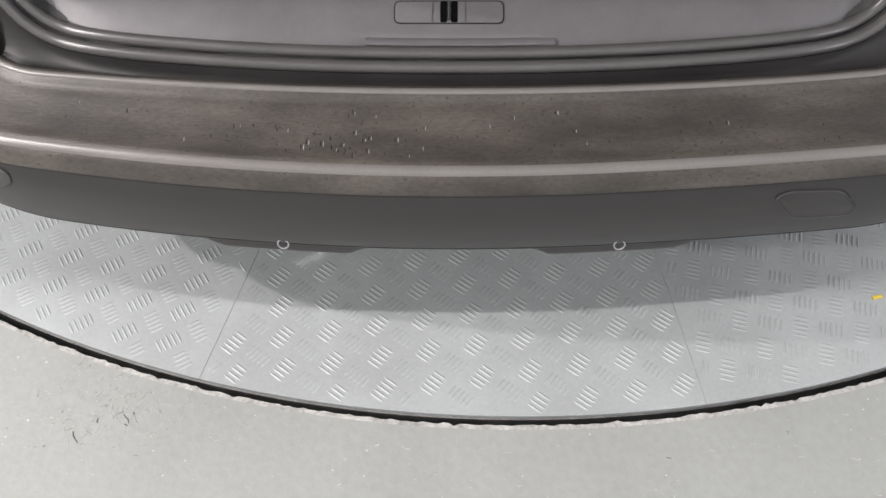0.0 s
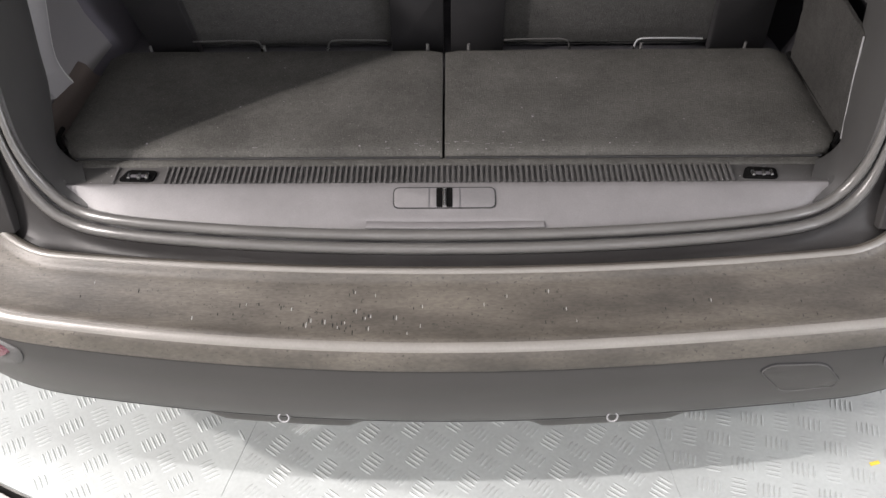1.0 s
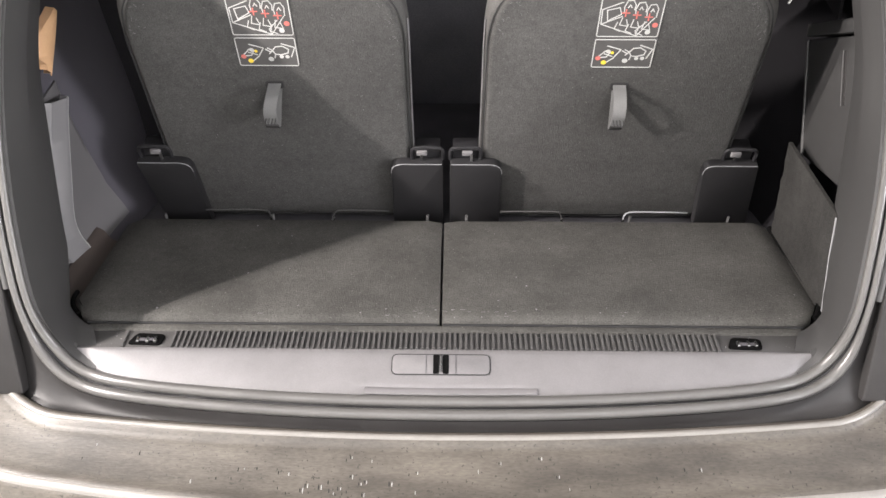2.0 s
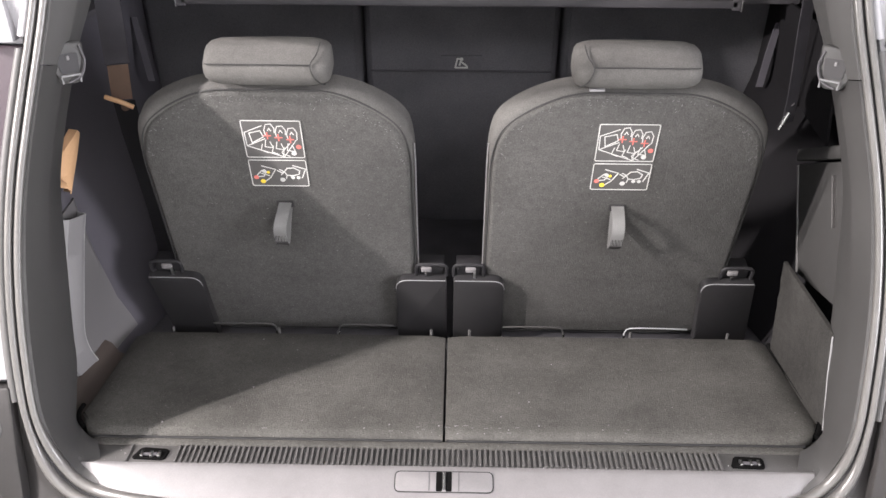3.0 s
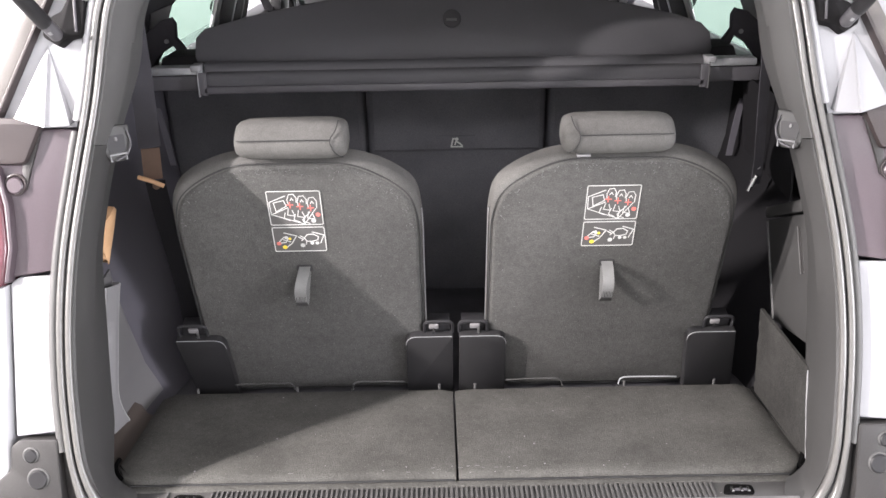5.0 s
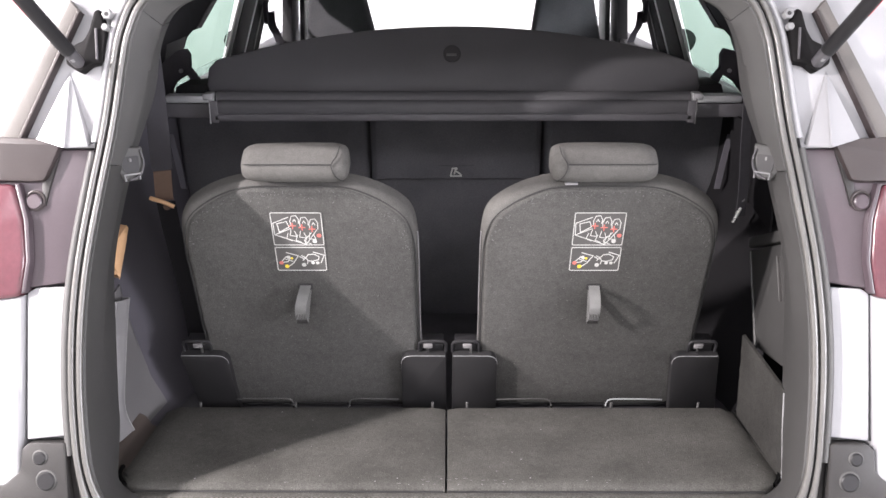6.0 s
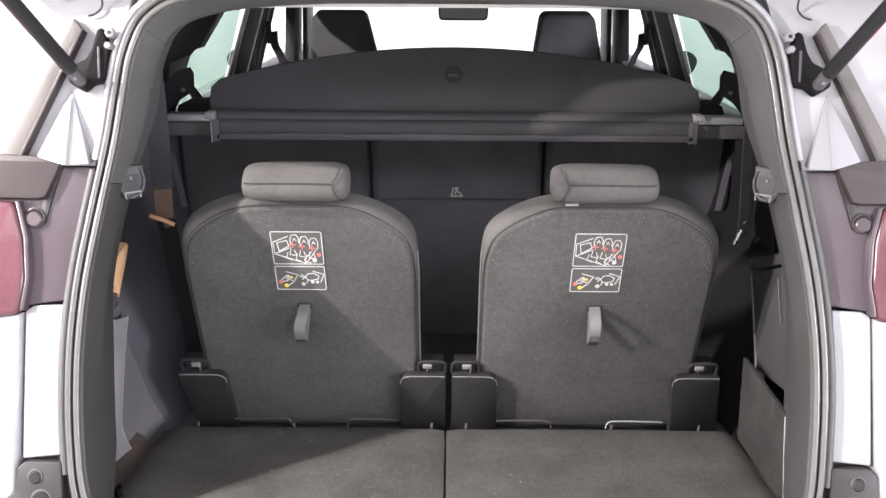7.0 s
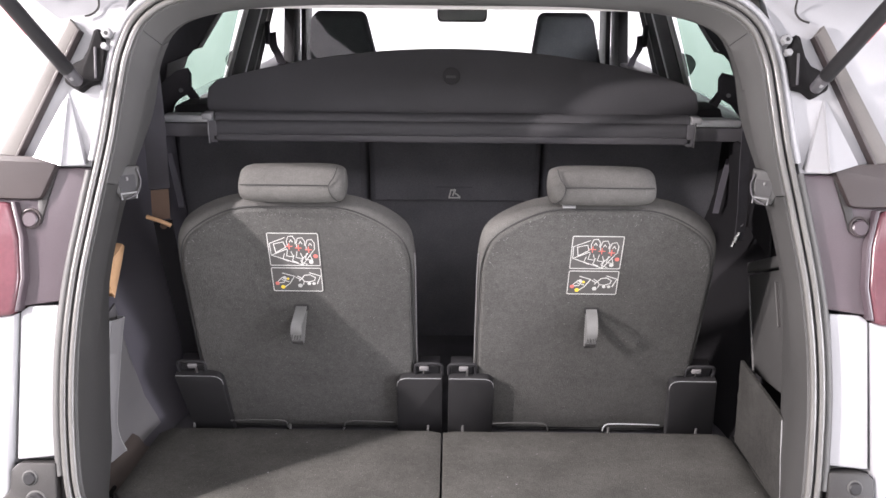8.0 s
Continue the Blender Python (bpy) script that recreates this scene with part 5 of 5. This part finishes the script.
def puffed(outline, face, thick, bev, seg):
    """A padded slab: a face pulled slightly proud in its middle."""
    bm = slab(rounded(outline, 0.05, 5), thick, bev, seg)
    bmesh.ops.triangulate(bm, faces=[f for f in bm.faces if len(f.verts) > 8])
    for v in bm.verts:
        if v.co.z > -1e-4:
            v.co.z += face
    return bm


def print_at(cx_label):
    """The label's own field, 104 wide and 112 high, to the seat's plane."""
    def q(X, Y):
        return ((X - 52) * 0.00087 + cx_label, 0.1520 - Y * 0.00117)
    return q


def dots(q, spots):
    bm = bmesh.new()
    for X, Y, r in spots:
        u, v = q(X, Y)
        bm = join(bm, shift(disc(r, 0.0003, 12, 0), pose(u, v, 0.0005)))
    return bm


def pictogram(q, parent, m):
    W = lambda *pts: [q(*p) for p in pts]
    edge = W((-1, 0), (105, 0), (105, 112), (-1, 112))
    foil = part("label", shift(slab(rounded(edge, 0.003), 0.0006, 0), m @ pose(0, 0, 0.0042)), M_LABEL, parent, "dark seat-folding label with white outlines")
    top = m @ pose(0, 0, 0.0043)
    upper, lower = rounded(W((1, 1), (103, 1), (103, 61), (1, 61)), 0.003, 3), rounded(W((1, 66), (103, 66), (103, 111), (1, 111)), 0.003, 3)
    part("border", shift(strokes([upper + [upper[0]], lower + [lower[0]]], 0.0014), top), M_WHITE, foil)
    seats = []
    for hx, hy in ((48, 13), (67, 16), (86, 19)):
        seats.append(W((hx - 9, hy + 3), (hx - 5, hy - 6), (hx + 4, hy - 7), (hx + 9, hy), (hx + 8, hy + 7)))
        seats.append(W((hx - 9, hy + 3), (hx - 8, hy + 10)))
        seats.append(W((hx - 3, hy + 4), (hx, hy), (hx + 3, hy + 4)))
        seats.append(W((hx - 9, hy + 19), (hx - 12, hy + 30), (hx + 2, hy + 32), (hx - 2, hy + 22)))
        seats.append(W((hx - 16, hy + 26), (hx - 20, hy + 36), (hx - 9, hy + 40)))
    outline = [W((4, 20), (36, 9)), W((4, 20), (5, 42), (67, 60), (92, 32)), W((12, 21), (32, 17), (36, 27), (15, 37), (12, 21)), W((5, 42), (38, 30)), W((67, 60), (64, 52), (80, 38)), W((95, 19), (94, 31))]
    part("car_outline", shift(strokes(seats + outline, 0.0014), top), M_WHITE, foil)
    low = [W((23, 76), (47, 82), (36, 96), (24, 104)), W((12, 92), (22, 84), (30, 86), (24, 94), (14, 95)), W((20, 89), (34, 93)), W((79, 75), (101, 81), (93, 96)),
           W((62, 86), (68, 80), (80, 79), (90, 84), (88, 90), (76, 93), (66, 92), (62, 86)), W((54, 82), (62, 86), (56, 91)), W((66, 92), (64, 98)), W((50, 84), (58, 88))]
    part("fold_outline", shift(strokes(low, 0.0017), top), M_WHITE, foil)
    for hx, hy in ((43, 25), (62, 28), (82, 31)):
        part("red_cross", shift(strokes([W((hx - 6, hy), (hx + 6, hy)), W((hx, hy - 5), (hx, hy + 5))], 0.0019), top), M_PRINTRED, foil)
    for X, Y, r, ink in ((95, 43, 0.0042, M_PRINTRED), (10, 96, 0.0040, M_PRINTRED), (21, 103, 0.0041, M_PRINTYEL), (33, 87, 0.0026, M_PRINTYEL),
                         (85, 54, 0.0040, M_WHITE), (57, 100, 0.0042, M_WHITE), (76, 96, 0.0032, M_WHITE), (86, 96, 0.0032, M_WHITE), (26, 85, 0.0034, M_WHITE)):
        part("dot", shift(dots(q, [(X, Y, r)]), top), ink, foil)


def bracket_outline(outer, s, sign):
    """Hinge cover outline in the seat's plane, from the seat's middle."""
    if outer:
        pts, rad = [(0.172, -0.182), (0.264, -0.182), (0.246 if sign < 0 else 0.284, -0.345), (0.167 if sign < 0 else 0.188, -0.345)], [0.022, 0.003, 0.004, 0.004]
    else:
        pts, rad = [(0.170, -0.182), (0.2585, -0.182), (0.2585, -0.345), (0.168, -0.345)], [0.022, 0.003, 0.004, 0.004]
    out = rounded(pts, rad, 6)
    return [(x * s, y) for x, y in out]


def rear_seat(cx, off_label, strap_tilt, strap_x, label, sign):
    seat = thing("rear_seat", label, "car seat", (cx, 0.40, 0.66), "third-row seats")
    m = Matrix.Translation((-cx, -0.40, -0.66)) @ seat_pose(cx)
    wide = lambda pts: [(x * (1.045 if x * sign > 0 else 1.0), y) for x, y in pts]
    back = part("backrest", shift(puffed(wide(SIL), 0.0, 0.036, 0.016, 4), m), M_CLOTH, seat, "grey cloth backrest wrap", 60)
    part("back_panel", shift(puffed(wide(PANEL), 0.0, 0.018, 0.007, 3), m @ pose(0, 0, 0.0035)), M_BACK, back, "charcoal felt back panel", 60)
    line = rounded([(x * 1.012, y * 1.012) for x, y in wide(PANEL)], 0.05, 5)
    part("panel_seam", shift(tube([(x, y, -0.0012) for x, y in line], 0.0014, 6, closed=True), m), M_SEAM, back)
    inner = 0.2085 * -sign
    part("pale_edge", shift(tube(curve([(inner, -0.175, -0.008), (inner, -0.05, -0.008), (inner, 0.06, -0.009), (inner * 0.995, 0.10, -0.011)], 16), 0.0013, 6), m), M_SILL, back, "pale line down the inner edge", 60)
    # headrest
    prof = rounded([(0.2155, 0.000), (0.220, 0.013), (0.237, 0.0205), (0.2545, 0.0145), (0.2680, -0.020), (0.264, -0.050), (0.2155, -0.050)], [0.005, 0.010, 0.012, 0.007, 0.010, 0.015, 0.010], 4)
    my, mz = 0.237, -0.018
    ends = ((-0.0885, 0.50), (-0.0865, 0.70), (-0.0800, 0.86), (-0.066, 0.975), (-0.03, 1.02), (0.03, 1.03), (0.066, 1.01), (0.077, 0.96), (0.0855, 0.87), (0.0895, 0.75), (0.0915, 0.55))
    hr = grid([[(-sign * x - 0.002 * sign, my + (y - my) * k, mz + (z - mz) * k) for y, z in prof] for x, k in ends], closed=True)
    hr.verts.ensure_lookup_table()
    for row in (0, len(ends) - 1):
        hr.faces.new([hr.verts[row * len(prof) + k] for k in range(len(prof))])
    head = part("headrest", shift(hr, m), M_CLOTH, seat, "grey cloth headrest", 60)
    ridge = curve([(-sign * x - 0.002 * sign, y, z) for x, y, z in ((-0.082, 0.2535, 0.0095), (-0.072, 0.2555, 0.0135), (-0.03, 0.2565, 0.0150), (0.03, 0.2565, 0.0150), (0.066, 0.2560, 0.0148))], 24)
    part("ridge_seam", shift(tube(ridge, 0.0010, 6), m), M_SEAM, head)
    gusset = curve([(-sign * x - 0.002 * sign, y, z) for x, y, z in ((0.078, 0.2715, -0.018), (0.074, 0.264, 0.000), (0.066, 0.2560, 0.0152), (0.070, 0.240, 0.0200), (0.078, 0.226, 0.0150), (0.083, 0.218, 0.006))], 18)
    part("side_seam", shift(tube(gusset, 0.0010, 6), m), M_SEAM, head)
    for dx in (-0.045, 0.045):
        part("post", shift(tube([(dx, 0.18, -0.04), (dx, 0.24, -0.035)], 0.006, 10), m), M_STEEL, head, "steel headrest post")
    if sign > 0:
        part("post_guide", shift(box(-0.068, -0.046, 0.208, 0.2125, -0.02, 0.004, 0.001), m), M_GREYCLIP, head, "pale grey post guide")
    # pull strap
    k = strap_tilt
    loop = curve([(0, -0.014, 0.001), (0.1 * k, -0.016, 0.014), (0.4 * k, -0.021, 0.030), (0.8 * k, -0.031, 0.042), (k, -0.046, 0.0455), (k, -0.066, 0.042), (k, -0.081, 0.034), (0.8 * k, -0.072, 0.026), (0.3 * k, -0.042, 0.011), (0, -0.027, 0.002)], 30)
    strap = part("pull_strap", shift(band([(x + strap_x, y, z) for x, y, z in loop], (1, 0, 0), 0.0200, 0.0022), m), M_STRAP, seat, "grey webbing pull strap", 60)
    part("strap_slot", shift(slab(rounded([(-0.014, -0.024), (0.014, -0.024), (0.014, -0.010), (-0.014, -0.010)], 0.004), 0.002, 0), m @ pose(strap_x, 0, 0.0042)), M_SEAM, strap)
    part("strap_end", shift(band([(strap_x + k, -0.066, 0.0440), (strap_x + k, -0.0755, 0.0395), (strap_x + k, -0.0825, 0.0345)], (1, 0, 0), 0.0203, 0.0012), m), M_STRAP_END, strap, "dark stitched strap end", 60)
    part("stitching", shift(strokes([[(strap_x + 0.75 * k + dx, 0.0, ), (strap_x + 0.75 * k + dx, 0.012)] for dx in (-0.008, -0.003, 0.002, 0.007)], 0.0009), m @ pose(0, -0.048, 0.0475, 90)), M_STRAP_END, strap)
    # lint and fuzz caught in the felt, thickest along the worn upper edge
    rng = random.Random(40 + int(sign))
    rim_line = curve([(x * 0.965, y * 0.965, 0) for x, y in wide(PANEL)[2:]], 80)
    hairs = []
    for j in range(120):
        if j < 84:
            q = rim_line[rng.randrange(len(rim_line))]
            u, w = q.x * (1 - abs(rng.gauss(0, 0.035))), q.y * (1 - abs(rng.gauss(0, 0.05)))
        else:
            u, w = rng.uniform(-0.19, 0.19), rng.uniform(-0.17, 0.15)
        turn, half = rng.uniform(0, math.pi), rng.uniform(0.0006, 0.0022)
        hairs.append([(u - half * math.cos(turn), w - half * math.sin(turn)), (u + half * math.cos(turn), w + half * math.sin(turn))])
    fuzz = part("lint", shift(strokes(hairs, 0.0006, 0.0003), m @ pose(0, 0, 0.0037)), M_STRAP, back, "pale lint caught in the felt")
    tagged(fuzz, "pale lint caught in the felt", kind="stuff")
    pictogram(print_at(off_label), back, m)
    # hinge covers with their brackets
    for s, outer in ((-1, sign < 0), (1, sign > 0)):
        shape = bracket_outline(outer, s, sign)
        cover = part("hinge_cover", shift(slab(shape if s > 0 else shape[::-1], 0.018, 0.0025), m @ pose(0, 0, 0.022)), M_HINGE, seat, "black plastic hinge cover")
        rim = [(x, y, 0.0205) for x, y in shape][0:9]
        part("cover_rim", shift(tube([(x, y + 0.0006, z) for x, y, z in rim], 0.0007, 6), m), M_GREYCLIP, cover, "worn pale rim")
        bx = 0.232 * s
        clip = tube(curve([(bx - 0.026, -0.183, 0.006), (bx - 0.026, -0.163, 0.006), (bx - 0.018, -0.156, 0.006), (bx + 0.018, -0.156, 0.006), (bx + 0.026, -0.163, 0.006), (bx + 0.026, -0.183, 0.006)], 18), 0.0032, 8)
        part("hinge_loop", shift(clip, m), M_BLACK, cover, "black hinge loop")
        part("hinge_pin", shift(box(bx - 0.012 - 0.006 * s, bx + 0.006 - 0.006 * s, -0.170, -0.160, 0.006, 0.012, 0.002), m), M_SILL, cover, "worn metal hinge pin")
        part("hinge_rod", shift(box(bx - 0.010 * s - 0.002, bx - 0.010 * s + 0.002, -0.184, -0.166, 0.008, 0.012, 0.001), m), M_STEEL, cover)
        part("hinge_block", shift(box(bx - 0.022, bx + 0.022, -0.20, -0.166, -0.03, 0.002, 0.003), m), M_BLACK, cover)
    return seat


rear_seat(-0.2665, -0.0045, -0.007, -0.003, "charcoal felt-backed seat, upright, half in shadow", -1)
rear_seat(0.2625, -0.0005, -0.001, 0.004, "charcoal felt-backed seat, upright, fully lit", 1)

# ---------------------------------------------------------------- second-row backs
M_ROW2 = mat("black_seatback_felt", (0.104, 0.103, 0.112), 0.92, big=6, var=0.22, fine=450, bump=0.4, depth=0.0015, spec=0.12)


def row_two(xa, xb, label):
    at = Vector(((xa + xb) / 2, 0.93, 0.58))
    seat = thing("second_row_seat", label, "car seat", at, "second-row seats")
    m = Matrix.Translation(-at) @ plane_pose((0, 0.885, 1.04), (1, 0, 0), (0, -0.12, 1))
    back = part("backrest", shift(puffed([(xa, -0.46), (xb, -0.46), (xb, 0.185), (xa, 0.185)], 0, 0.09, 0.02, 3), m), M_ROW2, seat, "", 60)
    part("back_panel", shift(puffed([(xa + 0.012, -0.45), (xb - 0.012, -0.45), (xb - 0.012, 0.172), (xa + 0.012, 0.172)], 0, 0.006, 0.003, 2), m @ pose(0, 0, 0.002)), M_ROW2, back, "black felt back panel", 60)
    return seat, at


row_two(-0.66, -0.200, "black felt second-row seat back")
middle, at_mid = row_two(-0.193, 0.223, "black felt middle seat back with child-seat mark")
row_two(0.230, 0.67, "black felt second-row seat back")
to_mid = Matrix.Translation(-at_mid)
part("fold_line", shift(tube([(-0.18, 0.881, 1.022), (0.21, 0.881, 1.022)], 0.002, 6), to_mid), M_VOID, middle, "dark fold line")
m = to_mid @ plane_pose((0.014, 0.8775, 1.040), (1, 0, 0), (0, -0.12, 1))
flap = part("anchor_flap", shift(slab(rounded([(-0.045, -0.016), (0.045, -0.016), (0.045, 0.016), (-0.045, 0.016)], 0.004), 0.004, 0.0), m @ pose(0, 0, -0.002)), M_ROW2, middle, "black anchor cover")
mark = strokes([[(-0.012, -0.009), (-0.008, 0.009)], [(-0.008, 0.010), (0.002, 0.010)], [(-0.012, -0.010), (0.014, -0.010)], [(-0.003, -0.004), (-0.001, 0.004), (0.008, -0.002), (0.013, -0.007)]], 0.0036)
mark = join(mark, shift(disc(0.004, 0.0003, 12, 0), pose(0.001, 0.009, 0.0003)))
part("seat_mark", shift(mark, m @ pose(0, 0, 0.0006)), M_WHITE, flap, "white child-seat anchor mark")

# ---------------------------------------------------------------- load cover
cover = thing("load_cover", "rolled charcoal load cover with curved flap", "load cover", (0, 0.665, 1.222))


def in_cover(bm):
    return shift(bm, Matrix.Translation((0, -0.64, -1.21)))


part("cassette", in_cover(box(-0.500, 0.512, 0.605, 0.665, 1.208, 1.245, 0.014, 4)), M_COVER, cover, "charcoal roller cassette", 60)
part("cassette_lip", in_cover(box(-0.498, 0.510, 0.600, 0.612, 1.203, 1.218, 0.003)), M_TRIM_DARK, cover)
part("roll", in_cover(tube([(-0.496, 0.636, 1.244), (0.508, 0.636, 1.244)], 0.017, 16)), M_COVER, cover)
arch = [(-0.515, 1.256), (-0.527, 1.29), (-0.523, 1.325), (-0.505, 1.342)] + [(-0.505 + 1.022 * k / 20, 1.342 + 0.068 * (1 - (2 * k / 20 - 1) ** 2)) for k in range(1, 20)] + [(0.517, 1.338), (0.535, 1.32), (0.540, 1.29), (0.527, 1.256)]
flap_pose = plane_pose((0, 0.660, 1.229), (1, 0, 0), (0, 0.32, 1))
flat = [(x, (z - 1.25) * 1.05) for x, z in arch][::-1]
flap = part("flap", in_cover(shift(slab(flat, 0.012, 0.004), flap_pose)), M_COVER, cover, "stiff charcoal flap with an arched top", 60)
part("grip", in_cover(shift(disc(0.019, 0.003, 20, 0.0012), flap_pose @ pose(0.004, 0.108, 0.002))), M_BLACK, flap, "round black grip dimple")
part("grip_bar", in_cover(shift(box(-0.008, 0.014, 0.103, 0.108, 0, 0.005, 0.001), flap_pose)), M_TRIM, flap)
for s in (-1, 1):
    cx = 0.005
    part("end_rail", in_cover(box(*sorted((cx + 0.505 * s, cx + 0.612 * s)), 0.618, 0.655, 1.238, 1.254, 0.004)), M_ALLOY, cover, "pale alloy end rail")
    part("rail_body", in_cover(box(*sorted((cx + 0.512 * s, cx + 0.625 * s)), 0.630, 0.670, 1.205, 1.236, 0.004)), M_TRIM_DARK, cover)
    end = part("end_bracket", in_cover(box(*sorted((cx + 0.494 * s, cx + 0.512 * s)), 0.600, 0.604, 1.200, 1.246, 0.001)), M_TRIM_DARK, cover, "grey end bracket")
    part("bracket_edge", in_cover(box(*sorted((cx + 0.510 * s, cx + 0.512 * s)), 0.598, 0.603, 1.198, 1.250, 0.0006)), M_GREYCLIP if s < 0 else M_TRIM, end)
    part("end_button", in_cover(box(*sorted((cx + 0.505 * s, cx + 0.526 * s)), 0.606, 0.640, 1.246, 1.260, 0.003)), M_GREYCLIP, end, "pale grey release button")

# ---------------------------------------------------------------- third-row belts
belt_l = thing("seat_belt", "dark belt through a tan guide on the side wall", "seat belt", (-0.565, 0.45, 1.10), "third-row belts")


def near(bm, ob):
    return shift(bm, Matrix.Translation(-Vector(ob.location)))


line = [(-0.545, 0.40, 1.42), (-0.553, 0.43, 1.32), (-0.558, 0.445, 1.24), (-0.5605, 0.449, 1.155)]
part("webbing", near(band(curve(line, 14), (1, 0.15, 0.05), 0.040, 0.002), belt_l), M_BELT, belt_l, "black webbing", 60)
line = [(-0.5605, 0.4492, 1.153), (-0.562, 0.450, 1.12), (-0.563, 0.451, 1.093)]
part("webbing_brown", near(band(curve(line, 6), (1, 0.15, 0.05), 0.034, 0.002), belt_l), M_TANBELT, belt_l, "brown length of webbing", 60)
line = [(-0.561, 0.452, 1.09), (-0.556, 0.455, 1.03), (-0.546, 0.46, 0.95), (-0.535, 0.465, 0.85), (-0.53, 0.47, 0.74)]
# lower webbing gets the near-black lining colour in place of shade
part("webbing_low", near(band(curve(line, 12), (1, 0.15, 0.05), 0.036, 0.002), belt_l), M_LINING_SHADE, belt_l, "black webbing", 60)
guide = tube(curve([(-0.586, 0.437, 1.101), (-0.575, 0.434, 1.0985), (-0.56, 0.435, 1.093), (-0.541, 0.438, 1.083)], 14), 0.0042, 10)
part("belt_guide", near(guide, belt_l), M_TAN, belt_l, "tan oval belt guide", 60)
part("guide_button", near(shift(disc(0.007, 0.006, 14, 0.001), plane_pose((-0.557, 0.440, 1.082), (1, 0, 0), (0, 0, 1))), belt_l), M_TANBELT, belt_l)
belt_r = thing("seat_belt", "black belt hanging beside the pillar", "seat belt", (0.60, 0.50, 1.10), "third-row belts")
line = [(0.535, 0.42, 1.44), (0.560, 0.45, 1.32), (0.580, 0.49, 1.20), (0.600, 0.53, 1.09), (0.606, 0.55, 1.03)]
part("webbing", near(band(curve(line, 18), (1, 0.3, 0.05), 0.022, 0.002), belt_r), M_BELT, belt_r, "black webbing", 60)
part("tongue", near(tube([(0.603, 0.540, 1.052), (0.592, 0.545, 1.018)], 0.0045, 8), belt_r), M_STEEL, belt_r, "bright steel belt tongue")
part("tongue_cap", near(shift(disc(0.006, 0.006, 12, 0.001), plane_pose((0.603, 0.536, 1.07), (1, 0, 0), (0, 0, 1))), belt_r), M_GREYCLIP, belt_r)
for s in (-1, 1):
    side_rail = part("seat_side_rail", sheet([[(0.655 * s, 0.80, 1.15), (0.643 * s, 0.80, 1.15)], [(0.640 * s, 0.78, 1.09), (0.626 * s, 0.78, 1.09)], [(0.625 * s, 0.76, 1.03), (0.612 * s, 0.76, 1.03)]], 0.006), M_LINING, None)
    tagged(side_rail, "charcoal slanting trim beside the second-row back", "seat trim", "seat trims")

# ---------------------------------------------------------------- front seats
def front_seat(cx, label):
    seat = thing("front_seat", label, "car seat", (cx, 1.98, 0.5), "front seats")
    m = Matrix.Translation((-cx, -1.98, -0.5)) @ plane_pose((cx, 1.95, 1.25), (1, 0, 0), (0, -0.12, 1))
    part("backrest", shift(puffed([(-0.24, -0.75), (0.24, -0.75), (0.235, -0.18), (0.16, -0.06), (-0.16, -0.06), (-0.235, -0.18)], 0, 0.12, 0.03, 3), m), M_ROW2, seat, "", 60)
    part("headrest", shift(puffed([(-0.132, -0.07), (0.132, -0.07), (0.084, 0.138), (0.068, 0.153), (-0.09, 0.153), (-0.106, 0.138)], 0, 0.09, 0.02, 3), m @ pose(0, 0, -0.01)), M_ROW2, seat, "black cloth headrest", 60)
    return seat


front_seat(-0.384, "black cloth front seat, tall headrest")
front_seat(0.418, "black cloth front seat, tall headrest")

# ---------------------------------------------------------------- drops and grit on the bumper
def step_point(x, u):
    a, b = Vector((lip_y(x) - 0.020, lip_z(x) - 0.011)), Vector((-0.220 + plan(x), 0.6253))
    q = a.lerp(b, u)
    return Vector((x, q.x, q.y - 0.002 * math.sin(math.pi * u)))


rng = random.Random(5)
wet, grit = bmesh.new(), bmesh.new()
SPOTS = ((-0.180, 0.72), (-0.162, 0.74), (-0.124, 0.13), (-0.122, 0.50), (-0.103, 0.60), (-0.110, 0.64), (-0.105, 0.86), (0.074, 0.20), (0.150, 0.48), (0.128, 0.12), (-0.186, 0.82), (-0.07, 0.62), (0.34, 0.45))
for k in range(64):
    if k < len(SPOTS):
        x, u = SPOTS[k]
    elif k < 36:
        x, u = rng.gauss(-0.14, 0.07), rng.uniform(0.40, 0.95)
    else:
        x, u = rng.uniform(-0.5, 0.5), rng.uniform(0.05, 0.95)
    r = rng.uniform(0.0010, 0.0015) if k < len(SPOTS) else rng.uniform(0.0006, 0.0014)
    # each listed drop: a pale glint blob with a dark blob beside it
    for bm, side in ((wet, 0.6), (grit, -0.6)) if k < len(SPOTS) else (((grit, 0.0),) if k % 4 else ((wet, 0.0),)):
        b = bmesh.new()
        bmesh.ops.create_icosphere(b, subdivisions=1, radius=r)
        shift(b, Matrix.Translation(step_point(x + side * r * 2.2, u) + Vector((0, 0, 0.0003))) @ pose(0, 0, 0, 10) @ Matrix.Diagonal((0.55, rng.uniform(2.0, 3.6), 0.5, 1)))
        me = bpy.data.meshes.new("drop")
        b.to_mesh(me)
        b.free()
        bm.from_mesh(me)
        bpy.data.meshes.remove(me)
tagged(part("water_drops", wet, M_DROPLET), "water drops on the bumper top, glints in their pale colour", "water drops", kind="stuff")
tagged(part("grit", grit, M_GROOVE), "dark specks of grit and dark sides of drops on the bumper top", "grit", kind="stuff")
